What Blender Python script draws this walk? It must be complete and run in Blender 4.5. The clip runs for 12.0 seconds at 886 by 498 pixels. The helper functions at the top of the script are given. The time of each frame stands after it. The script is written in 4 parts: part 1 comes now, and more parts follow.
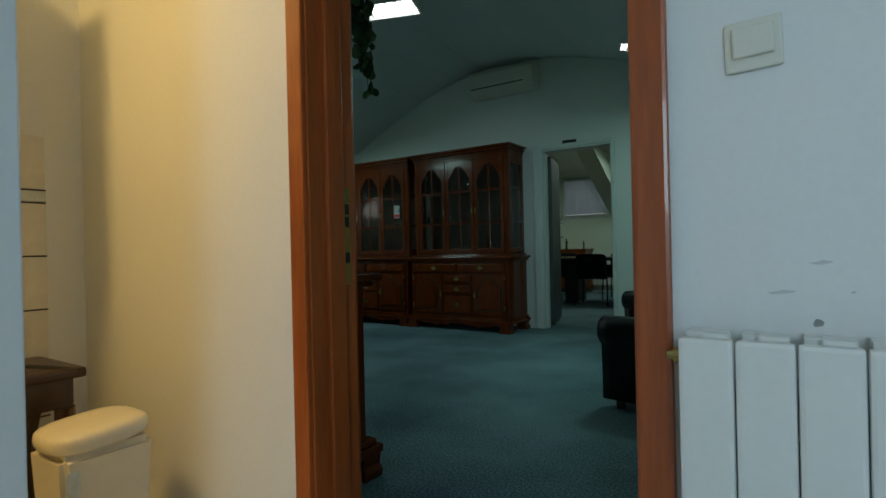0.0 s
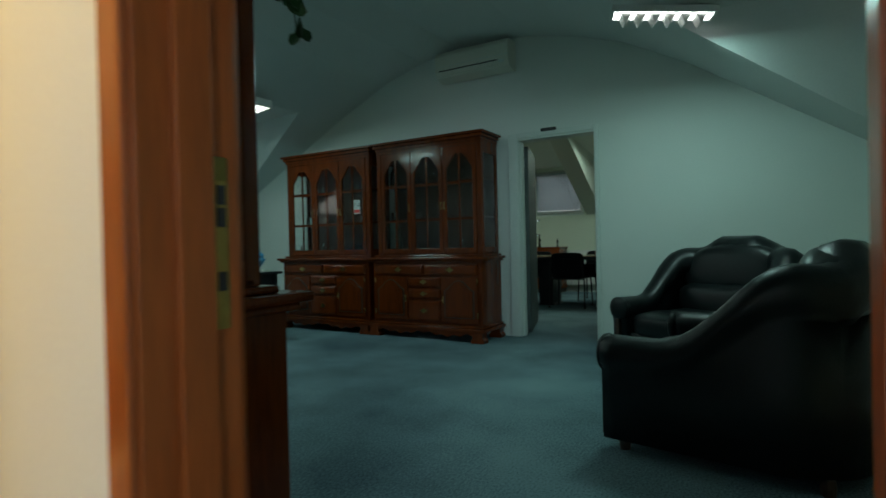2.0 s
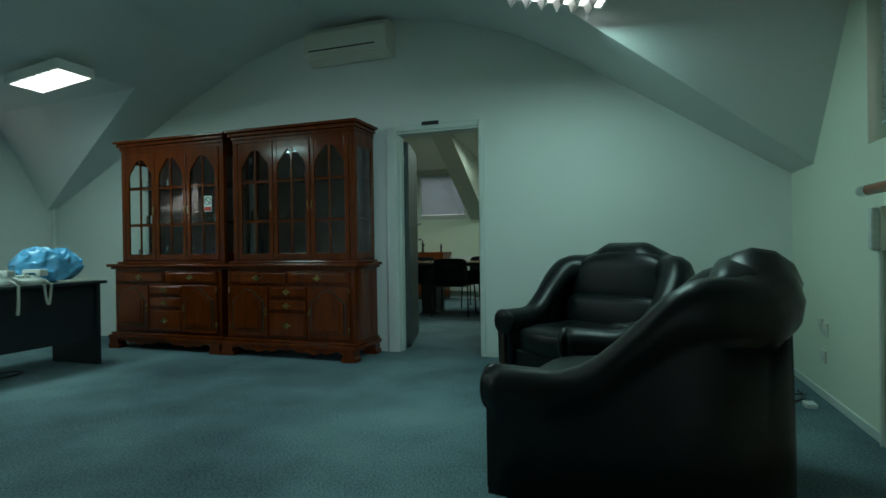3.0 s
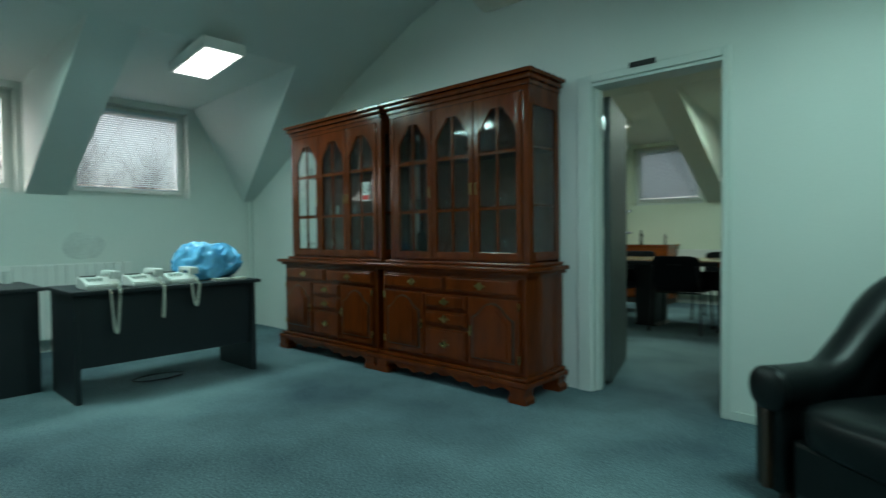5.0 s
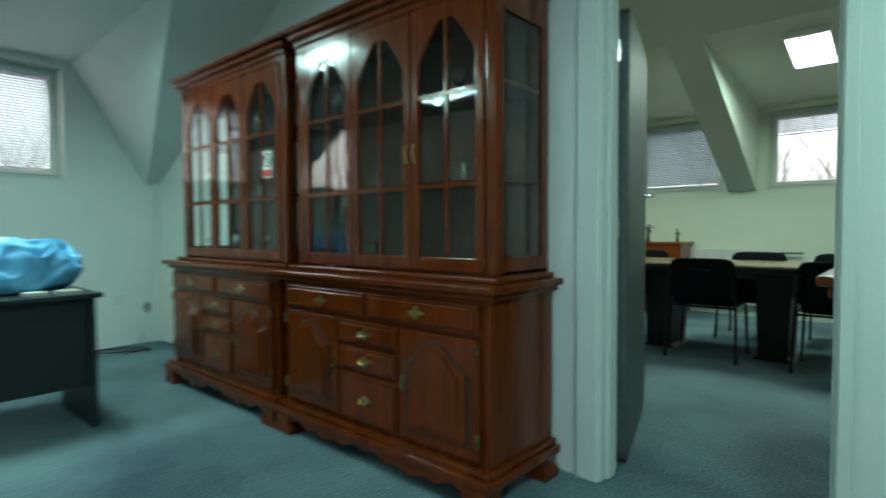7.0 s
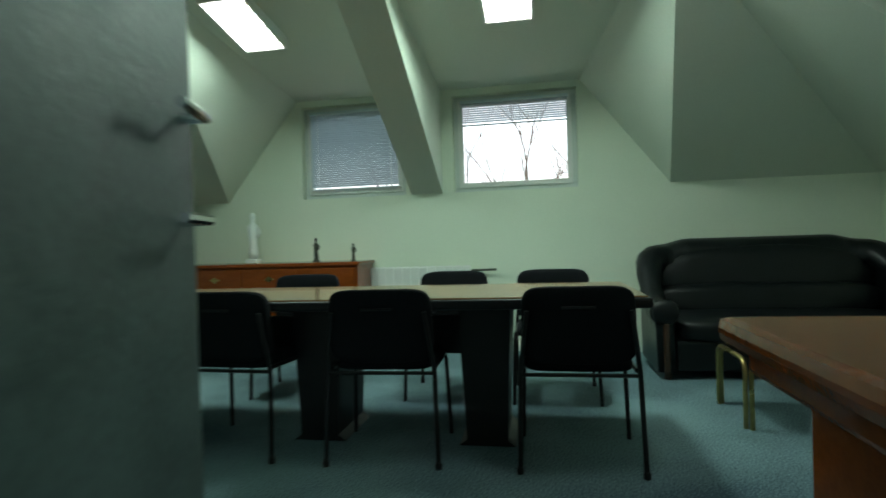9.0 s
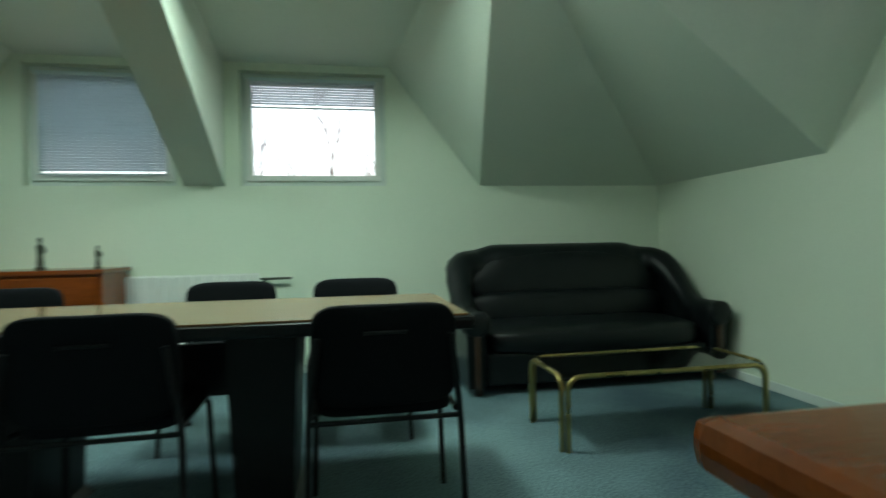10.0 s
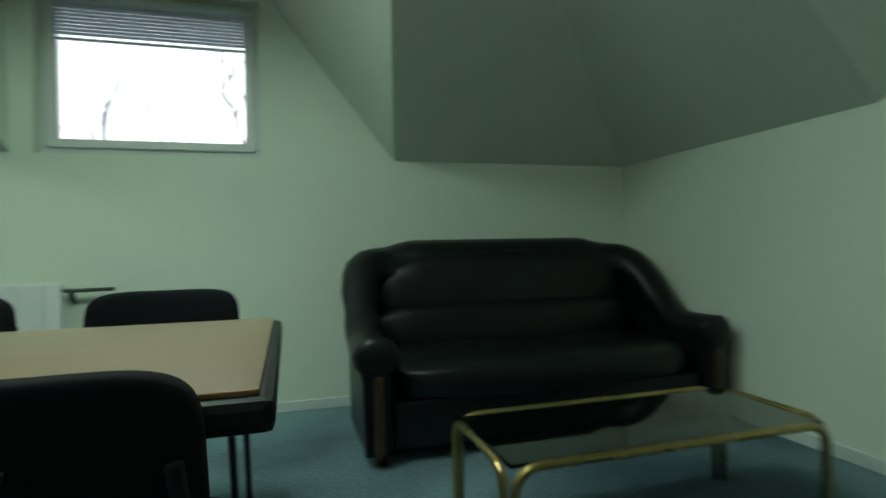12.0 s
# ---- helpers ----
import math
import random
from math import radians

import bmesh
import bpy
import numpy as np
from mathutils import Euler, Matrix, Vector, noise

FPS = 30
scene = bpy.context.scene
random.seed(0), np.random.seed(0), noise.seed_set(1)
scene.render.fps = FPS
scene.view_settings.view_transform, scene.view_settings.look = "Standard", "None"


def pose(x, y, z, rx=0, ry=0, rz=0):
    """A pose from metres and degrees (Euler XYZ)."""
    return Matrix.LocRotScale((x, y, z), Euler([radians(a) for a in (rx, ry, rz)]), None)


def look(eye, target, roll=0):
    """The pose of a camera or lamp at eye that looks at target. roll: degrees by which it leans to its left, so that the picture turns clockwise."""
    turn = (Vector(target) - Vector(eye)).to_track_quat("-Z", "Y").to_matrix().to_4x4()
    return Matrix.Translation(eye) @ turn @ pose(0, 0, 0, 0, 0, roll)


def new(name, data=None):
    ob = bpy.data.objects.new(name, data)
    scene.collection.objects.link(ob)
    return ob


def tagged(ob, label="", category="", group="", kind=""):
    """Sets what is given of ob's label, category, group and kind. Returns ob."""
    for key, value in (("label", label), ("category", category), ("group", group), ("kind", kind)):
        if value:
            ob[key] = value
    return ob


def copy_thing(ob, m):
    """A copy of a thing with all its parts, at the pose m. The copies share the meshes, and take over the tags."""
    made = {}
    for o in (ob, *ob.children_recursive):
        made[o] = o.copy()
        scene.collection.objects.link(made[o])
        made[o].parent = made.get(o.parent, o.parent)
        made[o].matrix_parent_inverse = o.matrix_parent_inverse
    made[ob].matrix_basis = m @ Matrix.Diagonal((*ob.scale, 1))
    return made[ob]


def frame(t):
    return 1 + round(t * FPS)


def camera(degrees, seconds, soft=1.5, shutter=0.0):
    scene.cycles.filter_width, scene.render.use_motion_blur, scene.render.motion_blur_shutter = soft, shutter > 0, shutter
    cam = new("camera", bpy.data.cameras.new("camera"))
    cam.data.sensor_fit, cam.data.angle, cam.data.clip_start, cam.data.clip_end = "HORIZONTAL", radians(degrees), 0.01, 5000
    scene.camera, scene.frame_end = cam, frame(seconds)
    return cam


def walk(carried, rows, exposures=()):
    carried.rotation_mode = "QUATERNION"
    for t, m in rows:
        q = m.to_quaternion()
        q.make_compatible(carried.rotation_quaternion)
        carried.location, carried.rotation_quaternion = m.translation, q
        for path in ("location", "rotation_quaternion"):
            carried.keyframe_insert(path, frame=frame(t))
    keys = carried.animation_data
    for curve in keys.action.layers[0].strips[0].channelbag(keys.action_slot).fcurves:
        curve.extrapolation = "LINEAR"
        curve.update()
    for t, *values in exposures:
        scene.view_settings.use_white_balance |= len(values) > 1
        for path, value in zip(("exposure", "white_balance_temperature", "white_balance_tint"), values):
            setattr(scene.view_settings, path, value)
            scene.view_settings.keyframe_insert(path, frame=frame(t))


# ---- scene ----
cam = camera(78.7, 12.0, soft=1.5, shutter=0.5)
PATH = [
    (0, (-0.1, 0.087, 0.934), (-1.228, 1.738, 0.933), -1.3),
    (0.5, (-0.142, 0.135, 0.945), (-1.255, 1.797, 0.94), -1.4),
    (1, (-0.208, 0.204, 0.933), (-1.3, 1.88, 0.933), -1.4),
    (1.5, (-0.335, 0.422, 0.945), (-1.405, 2.112, 0.942), -1.2),
    (2, (-0.443, 0.639, 0.965), (-1.472, 2.354, 0.948), -1.3),
    (2.5, (-0.529, 0.951, 0.975), (-1.297, 2.798, 0.963), -0.8),
    (2.7, (-0.565, 1.051, 0.965), (-1.215, 2.942, 0.956), -0.8),
    (4.3, (-0.773, 2.128, 1.018), (-1.63, 3.935, 0.982), -0.4),
    (4.5, (-0.84, 2.256, 1.02), (-1.835, 3.99, 0.975), -0.7),
    (5, (-0.965, 2.502, 1.052), (-2.306, 3.985, 0.998), -0.6),
    (5.5, (-1.117, 2.75, 1.023), (-2.638, 4.048, 0.967), -0.8),
    (6, (-1.337, 2.99, 1.041), (-2.87, 4.272, 0.978), -0.7),
    (6.5, (-1.505, 3.343, 1.066), (-2.978, 4.694, 0.995), -0.4),
    (7, (-1.655, 3.737, 1.045), (-2.975, 5.236, 0.970), -0.3),
    (7.5, (-1.925, 4.33, 0.965), (-2.931, 6.059, 0.937), -0.4),
    (9.3, (-2.229, 6.119, 1.018), (-2.426, 8.109, 0.987), -1.4),
    (9.5, (-2.239, 6.229, 1.028), (-2.306, 8.227, 0.991), -1.0),
    (10, (-2.177, 6.502, 0.995), (-1.826, 8.471, 0.975), -1.1),
    (10.5, (-2.154, 6.727, 1.008), (-1.399, 8.579, 0.973), -1.0),
    (11, (-2.049, 6.963, 0.98), (-1.028, 8.683, 0.948), -1.0),
    (11.5, (-1.87, 7.272, 0.982), (-0.901, 9.021, 0.956), -1.2),
    (12, (-1.721, 7.602, 0.93), (-1.167, 9.524, 0.927), -1.2),
]
EXPOSURES = [(0, -1.2), (1.2, -1.15), (2.0, -0.75), (2.7, -0.5), (4.5, 0.0), (5.5, 0.25), (7.5, 0.68), (9.5, 0.6), (10.3, 0.8), (11.0, 0.8), (12.0, 0.35)]
walk(cam, [(t, look(e, g, r)) for t, e, g, r in PATH], EXPOSURES)

# ---- world and light ----
world = bpy.data.worlds.new("sky")
scene.world = world
world.use_nodes = True
wn = world.node_tree
sky = wn.nodes.new("ShaderNodeTexSky")
sky.sky_type = "NISHITA"
sky.sun_disc = False
sky.sun_elevation, sky.sun_rotation = radians(35), radians(200)
sky.dust_density, sky.air_density = 6.0, 1.0
grey = wn.nodes.new("ShaderNodeHueSaturation")
grey.inputs["Saturation"].default_value, grey.inputs["Value"].default_value = 0.30, 3.2
wn.links.new(sky.outputs[0], grey.inputs["Color"])
wn.links.new(grey.outputs[0], wn.nodes["Background"].inputs[0])
wn.nodes["Background"].inputs[1].default_value = 0.15


def sun_light():
    data = bpy.data.lights.new("sun", "SUN")
    data.energy, data.angle, data.color = 0.8, radians(15), (1, 0.96, 0.9)
    ob = new("sun", data)
    ob.matrix_world = look((0, 0, 20), (-6, 12, 6))


sun_light()


def area_light(name, m, sx, sy, watts, color=(1, 1, 1)):
    data = bpy.data.lights.new(name, "AREA")
    data.shape, data.size, data.size_y, data.energy, data.color = "RECTANGLE", sx, sy, watts, color
    ob = new(name, data)
    ob.matrix_world = m
    return ob


KITCHEN_W, HALL_W = 44, 128

# ---- materials ----
def material(name, color, rough=0.6, metal=0.0, vary=0.12, scale=4.0, grain=60.0, bump=0.1, stretch=(1, 1, 1), coat=0.0, second=None, edge=(0.32, 0.68), blend=0.45, spec=0.5):
    m = bpy.data.materials.new(name)
    m.use_nodes = True
    n, l = m.node_tree.nodes, m.node_tree.links
    b = n["Principled BSDF"]
    b.inputs["Roughness"].default_value, b.inputs["Metallic"].default_value = rough, metal
    b.inputs["Coat Weight"].default_value, b.inputs["Specular IOR Level"].default_value = coat, spec
    tc, mp = n.new("ShaderNodeTexCoord"), n.new("ShaderNodeMapping")
    mp.inputs["Scale"].default_value = stretch
    l.new(tc.outputs["Object"], mp.inputs["Vector"])
    big, fine = n.new("ShaderNodeTexNoise"), n.new("ShaderNodeTexNoise")
    big.inputs["Scale"].default_value, fine.inputs["Scale"].default_value = scale, grain
    big.inputs["Detail"].default_value = fine.inputs["Detail"].default_value = 4
    l.new(mp.outputs[0], big.inputs["Vector"])
    l.new(mp.outputs[0], fine.inputs["Vector"])
    mix = n.new("ShaderNodeMix")
    mix.data_type = "FLOAT"
    mix.inputs[0].default_value = blend
    l.new(big.outputs["Fac"], mix.inputs[2])
    l.new(fine.outputs["Fac"], mix.inputs[3])
    ramp = n.new("ShaderNodeValToRGB")
    lo = second or tuple(c * (1 - vary) for c in color)
    hi = tuple(min(1, c * (1 + vary)) for c in color)
    ramp.color_ramp.elements[0].position, ramp.color_ramp.elements[1].position = edge
    ramp.color_ramp.elements[0].color, ramp.color_ramp.elements[1].color = (*lo, 1), (*hi, 1)
    l.new(mix.outputs[0], ramp.inputs[0])
    l.new(ramp.outputs[0], b.inputs["Base Color"])
    rr = n.new("ShaderNodeMapRange")
    rr.inputs[3].default_value, rr.inputs[4].default_value = max(0.02, rough * 0.85), min(1, rough * 1.15)
    l.new(big.outputs["Fac"], rr.inputs[0])
    l.new(rr.outputs[0], b.inputs["Roughness"])
    if bump:
        bp = n.new("ShaderNodeBump")
        bp.inputs["Strength"].default_value, bp.inputs["Distance"].default_value = bump, 0.01
        l.new(mix.outputs[0], bp.inputs["Height"])
        l.new(bp.outputs[0], b.inputs["Normal"])
    return m


def glow(name, color, strength):
    m = bpy.data.materials.new(name)
    m.use_nodes = True
    n = m.node_tree.nodes
    n["Principled BSDF"].inputs["Base Color"].default_value = (0.8, 0.8, 0.8, 1)
    n["Principled BSDF"].inputs["Emission Color"].default_value = (*color, 1)
    n["Principled BSDF"].inputs["Emission Strength"].default_value = strength
    return m


def glassy(name, color=(1, 1, 1), rough=0.02, ior=1.45):
    m = bpy.data.materials.new(name)
    m.use_nodes = True
    b = m.node_tree.nodes["Principled BSDF"]
    b.inputs["Base Color"].default_value = (*color, 1)
    b.inputs["Roughness"].default_value = rough
    b.inputs["Transmission Weight"].default_value = 1
    b.inputs["IOR"].default_value = ior
    return m


M_WALL = material("wall_paint", (0.72, 0.76, 0.72), 0.55, vary=0.04, scale=1.2, grain=90, bump=0.06)
M_WALL2 = material("cream_wall_paint", (0.73, 0.79, 0.66), 0.55, vary=0.04, scale=1.2, grain=90, bump=0.06)
M_HALL = material("hall_wall_paint", (0.76, 0.77, 0.76), 0.5, vary=0.03, scale=1.5, grain=80, bump=0.06)
M_CEIL = material("ceiling_paint", (0.70, 0.74, 0.72), 0.75, vary=0.04, scale=1.0, grain=70, bump=0.06)
M_CEIL2 = material("cream_ceiling_paint", (0.70, 0.75, 0.66), 0.75, vary=0.04, scale=1.0, grain=70, bump=0.06)
M_CARPET = material("carpet_pile", (0.155, 0.235, 0.255), 0.97, vary=0.3, scale=0.9, grain=100, bump=0.7, second=(0.048, 0.082, 0.105), edge=(0.40, 0.60), blend=0.48, spec=0.2)
M_TILE = material("floor_tile", (0.62, 0.60, 0.55), 0.35, vary=0.08)
M_WOOD = material("cherry_wood", (0.13, 0.023, 0.0028), 0.17, vary=0.22, scale=3, grain=14, bump=0.03, stretch=(5, 5, 0.6), coat=0.1, second=(0.072, 0.012, 0.0018), spec=0.28)
M_JAMB = material("varnished_pine", (0.33, 0.075, 0.014), 0.33, vary=0.3, scale=3, grain=16, bump=0.06, stretch=(8, 8, 0.6), coat=0.3)
M_BLACK = material("black_leather", (0.006, 0.008, 0.009), 0.36, vary=0.35, scale=5, grain=110, bump=0.22, spec=0.32)
M_DESK = material("graphite_laminate", (0.013, 0.017, 0.022), 0.5, vary=0.2, grain=200, bump=0.04)
M_WHITE = material("white_enamel", (0.78, 0.79, 0.76), 0.35, vary=0.03, bump=0.02)
M_TRIM = material("painted_trim", (0.66, 0.71, 0.67), 0.4, vary=0.04, bump=0.05)
M_LAMP = glow("tube_light", (0.95, 1.0, 0.98), 9.0)


# ---- building helpers ----
def box(bm, x0, x1, y0, y1, z0, z1, bevel=0.0, m=None):
    x0, x1, y0, y1, z0, z1 = min(x0, x1), max(x0, x1), min(y0, y1), max(y0, y1), min(z0, z1), max(z0, z1)
    vs = [bm.verts.new((x, y, z)) for x in (x0, x1) for y in (y0, y1) for z in (z0, z1)]
    fs = [bm.faces.new([vs[i] for i in q]) for q in ((0, 1, 3, 2), (4, 6, 7, 5), (0, 4, 5, 1), (2, 3, 7, 6), (0, 2, 6, 4), (1, 5, 7, 3))]
    if bevel:
        es = list({e for f in fs for e in f.edges})
        r = bmesh.ops.bevel(bm, geom=es, offset=bevel, segments=2, profile=0.6, affect="EDGES")
        vs = list({v for f in r["faces"] for v in f.verts} | {v for v in vs if v.is_valid})
    if m is not None:
        bmesh.ops.transform(bm, matrix=m, verts=vs)
    return vs


def part(name, bm, mat, parent=None, label="", smooth=False, at=None):
    bmesh.ops.recalc_face_normals(bm, faces=bm.faces)
    me = bpy.data.meshes.new(name)
    bm.to_mesh(me)
    bm.free()
    if smooth:
        for p in me.polygons:
            p.use_smooth = True
    me.materials.append(mat)
    ob = new(name, me)
    if parent:
        ob.parent = parent
    if at is not None:
        ob.matrix_basis = at
    if label:
        tagged(ob, label)
    return ob


def boxpart(name, dims, mat, parent=None, label="", bevel=0.004, at=None):
    bm = bmesh.new()
    box(bm, *dims, bevel=bevel)
    return part(name, bm, mat, parent, label, at=at)


def thing(name, m, label, category, group=""):
    ob = new(name)
    ob.empty_display_size = 0.1
    ob.matrix_basis = m
    return tagged(ob, label, category, group)


def structure(ob, label):
    return tagged(ob, label, kind="structure")


# ---- the shell ----
XW, XE = -7.05, 0.53          # long room, west and east walls
YH0, YH1 = 1.06, 1.22         # wall between hall and long room
YP0, YP1 = 5.80, 5.95         # wall between the two offices
YN = 10.87                    # far window wall
DH = (-1.205, -0.335, 2.05)     # hall door
DP = (-2.64, -1.815, 2.03)     # office door


def wall(name, along, a0, a1, b0, b1, top, openings, mat, label):
    """A wall of thickness b0..b1 along 'x' or 'y' from a0 to a1; openings: (start, end, sill, head)."""
    bm = bmesh.new()

    def slab(p, q, z0, z1):
        if q - p > 1e-4 and z1 - z0 > 1e-4:
            if along == "x":
                box(bm, p, q, b0, b1, z0, z1)
            else:
                box(bm, b0, b1, p, q, z0, z1)
    at = a0
    for s, e, lo, hi in sorted(openings):
        slab(at, s, 0, top)
        slab(s, e, 0, lo)
        slab(s, e, hi, top)
        at = e
    slab(at, a1, 0, top)
    return structure(part(name, bm, mat), label)


# window openings: start, end, sill, head
WIN_W = [(2.48, 3.55, 1.47, 2.40), (3.95, 5.06, 1.47, 2.40)]
WIN_N = [(-4.46, -3.43, 1.47, 2.36), (-2.97, -1.85, 1.47, 2.36)]
WIN_E1 = [(3.40, 4.46, 1.45, 2.36)]
WIN_E2 = [(7.40, 8.48, 1.46, 2.36)]

wall("wall_hall", "x", -2.5, 3.0, YH0, YH1, 3.3, [(DH[0], DH[1], 0, DH[2])], M_HALL, "smooth painted wall between hall and office")
wall("wall_south", "x", XW - 0.2, -2.5, YH0, YH1, 3.3, [], M_WALL, "plain painted wall of the office")
wall("wall_partition", "x", XW, XE, YP0, YP1, 3.3, [(DP[0], DP[1], 0, DP[2])], M_WALL, "pale painted wall between the two offices")
wall("wall_west", "y", YH1, YN, XW - 0.2, XW, 3.3, WIN_W, M_WALL, "low painted wall under the dormer windows")
wall("wall_east", "y", YH1, YN, XE, XE + 0.2, 3.3, WIN_E1 + WIN_E2, M_WALL2, "painted end wall with dormer windows")
wall("wall_north", "x", XW - 0.2, XE + 0.2, YN, YN + 0.2, 3.3, WIN_N, M_WALL2, "cream painted wall under the dormer windows")

bm = bmesh.new()
box(bm, XW - 0.2, XE + 0.2, YH0 + 0.09, YN + 0.2, -0.15, 0)
structure(part("floor", bm, M_CARPET), "blue-green worn office carpet")
bm = bmesh.new()
box(bm, -2.7, 3.0, -3.0, YH0 + 0.09, -0.15, -0.003)
structure(part("floor_hall", bm, M_TILE), "pale tiled hall floor")


def slope(bm, place, s0, s1, hip0, hip1, pts, dormers):
    """A sloping ceiling: pts (d, z) from the low wall inward; its first stretch is broken by dormers
    (base0, base1, wall0, wall1, top0, top1, z at the wall)."""
    (da, za), (db, zb) = pts[0], pts[1]

    def quad(*ps):
        out = []
        for p in ps:
            if p not in out:
                out.append(p)
        bm.faces.new([bm.verts.new(place(*p)) for p in out])

    def end0(d):
        return s0 + (d if hip0 else 0)

    def end1(d):
        return s1 - (d if hip1 else 0)
    lo, up = end0(da), end0(db)
    for b0, b1, w0, w1, t0, t1, zw in dormers:
        quad((lo, da, za), (b0, da, za), (t0, db, zb), (up, db, zb))
        quad((w0, da, zw), (w1, da, zw), (t1, db, zb), (t0, db, zb))
        quad((b0, da, za), (w0, da, zw), (t0, db, zb))
        quad((b1, da, za), (w1, da, zw), (t1, db, zb))
        lo, up = b1, t1
    quad((lo, da, za), (end1(da), da, za), (end1(db), db, zb), (up, db, zb))
    for (d0, z0), (d1, z1) in zip(pts[1:], pts[2:]):
        quad((end0(d0), d0, z0), (end1(d0), d0, z0), (end1(d1), d1, z1), (end0(d1), d1, z1))


# ceiling of the long room: two slopes that meet in a rounded top
bm = bmesh.new()
slope(bm, lambda s, d, z: (XW + d, s, z), YH1, YP0, False, False, [(0, 1.46), (2.0, 2.52), (2.78, 2.87), (3.3, 3.02), (3.75, 3.09)],
      [(1.9, 3.60, 2.40, 3.60, 2.3, 3.60, 2.46), (3.92, 5.70, 3.92, 5.12, 3.92, 5.15, 2.46)])
slope(bm, lambda s, d, z: (XE - d, s, z), YH1, YP0, False, False, [(0, 1.47), (1.55, 2.50), (2.08, 2.79), (2.55, 2.95), (3.0, 3.05), (3.83, 3.09)],
      [(2.6, 5.3, 3.3, 4.54, 3.3, 4.7, 2.42)])
structure(part("ceiling", bm, M_CEIL), "pale sloping attic ceiling with dormers")
# ceiling of the far office: hipped slopes and a flat top
T = 0.56
bm = bmesh.new()
KN, DB, DT = 1.47, 2.15, 2.9
P2 = [(0, KN), (DB, KN + DB * T), (DT, KN + DT * T)]
slope(bm, lambda s, d, z: (s, YN - d, z), XW, XE, True, True, P2,
      [(-5.25, -3.38, -4.50, -3.38, -4.5, -3.38, 2.42), (-3.08, -1.08, -3.08, -1.82, -3.08, -1.5, 2.42)])
slope(bm, lambda s, d, z: (XE - d, YN - s, z), 0, YN - YP1, True, False, P2, [(1.71, 4.3, 2.34, 3.55, 2.2, 3.7, 2.42)])
slope(bm, lambda s, d, z: (XW + d, YN - s, z), 0, YN - YP1, True, False, P2, [])
vs = [bm.verts.new(p) for p in ((XW + DT, YP1, KN + DT * T), (XE - DT, YP1, KN + DT * T), (XE - DT, YN - DT, KN + DT * T), (XW + DT, YN - DT, KN + DT * T))]
bm.faces.new(vs)
structure(part("ceiling_far", bm, M_CEIL2), "cream sloping attic ceiling with dormers")


# ---- shape helpers ----
def prism(bm, pts, y0, y1):
    """A flat outline in x, z given a thickness along y."""
    a = [bm.verts.new((x, y0, z)) for x, z in pts]
    b = [bm.verts.new((x, y1, z)) for x, z in pts]
    bm.faces.new(a)
    bm.faces.new(b[::-1])
    for i in range(len(pts)):
        j = (i + 1) % len(pts)
        bm.faces.new((a[i], b[i], b[j], a[j]))


def tube(bm, pts, r, n=8, closed=False):
    """A round bar along points."""
    pts = [Vector(p) for p in pts]
    rings, up = [], None
    for i, p in enumerate(pts):
        a, b = pts[max(i - 1, 0)], pts[min(i + 1, len(pts) - 1)]
        t = (b - a).normalized()
        if up is None:
            up = t.orthogonal().normalized()
        up = (up - t * up.dot(t)).normalized()
        side = t.cross(up)
        rr = r(i / max(1, len(pts) - 1)) if callable(r) else r
        rings.append([bm.verts.new(p + rr * (math.cos(k * math.tau / n) * up + math.sin(k * math.tau / n) * side)) for k in range(n)])
    for a, b in zip(rings, rings[1:]):
        for k in range(n):
            bm.faces.new((a[k], a[(k + 1) % n], b[(k + 1) % n], b[k]))
    bm.faces.new(rings[0][::-1])
    bm.faces.new(rings[-1])


def lathe(bm, prof, x=0, y=0, n=16):
    """A turned body: prof of (radius, z)."""
    rings = [[bm.verts.new((x + r * math.cos(k * math.tau / n), y + r * math.sin(k * math.tau / n), z)) for k in range(n)] for r, z in prof]
    for a, b in zip(rings, rings[1:]):
        for k in range(n):
            bm.faces.new((a[k], a[(k + 1) % n], b[(k + 1) % n], b[k]))
    bm.faces.new(rings[0][::-1])
    bm.faces.new(rings[-1])


def blob(bm, c, h, e=3.5, nu=28, nv=16, warp=None):
    """A cushion: a rounded block of half sizes h about c."""
    def sp(v, p):
        return math.copysign(abs(v) ** p, v)
    q = 2 / e
    rings = []
    for j in range(1, nv):
        v = -math.pi / 2 + math.pi * j / nv
        ring = []
        for i in range(nu):
            u = math.tau * i / nu
            p = Vector((c[0] + h[0] * sp(math.cos(v), q) * sp(math.cos(u), q), c[1] + h[1] * sp(math.cos(v), q) * sp(math.sin(u), q), c[2] + h[2] * sp(math.sin(v), q)))
            ring.append(bm.verts.new(warp(p) if warp else p))
        rings.append(ring)
    for a, b in zip(rings, rings[1:]):
        for i in range(nu):
            bm.faces.new((a[i], a[(i + 1) % nu], b[(i + 1) % nu], b[i]))
    bm.faces.new(rings[0][::-1])
    bm.faces.new(rings[-1])


def arc(cx, cz, r, a0, a1, n):
    return [(cx + r * math.cos(radians(a0 + (a1 - a0) * i / n)), cz + r * math.sin(radians(a0 + (a1 - a0) * i / n))) for i in range(n + 1)]


def smooth(t):
    t = max(0, min(1, t))
    return t * t * (3 - 2 * t)


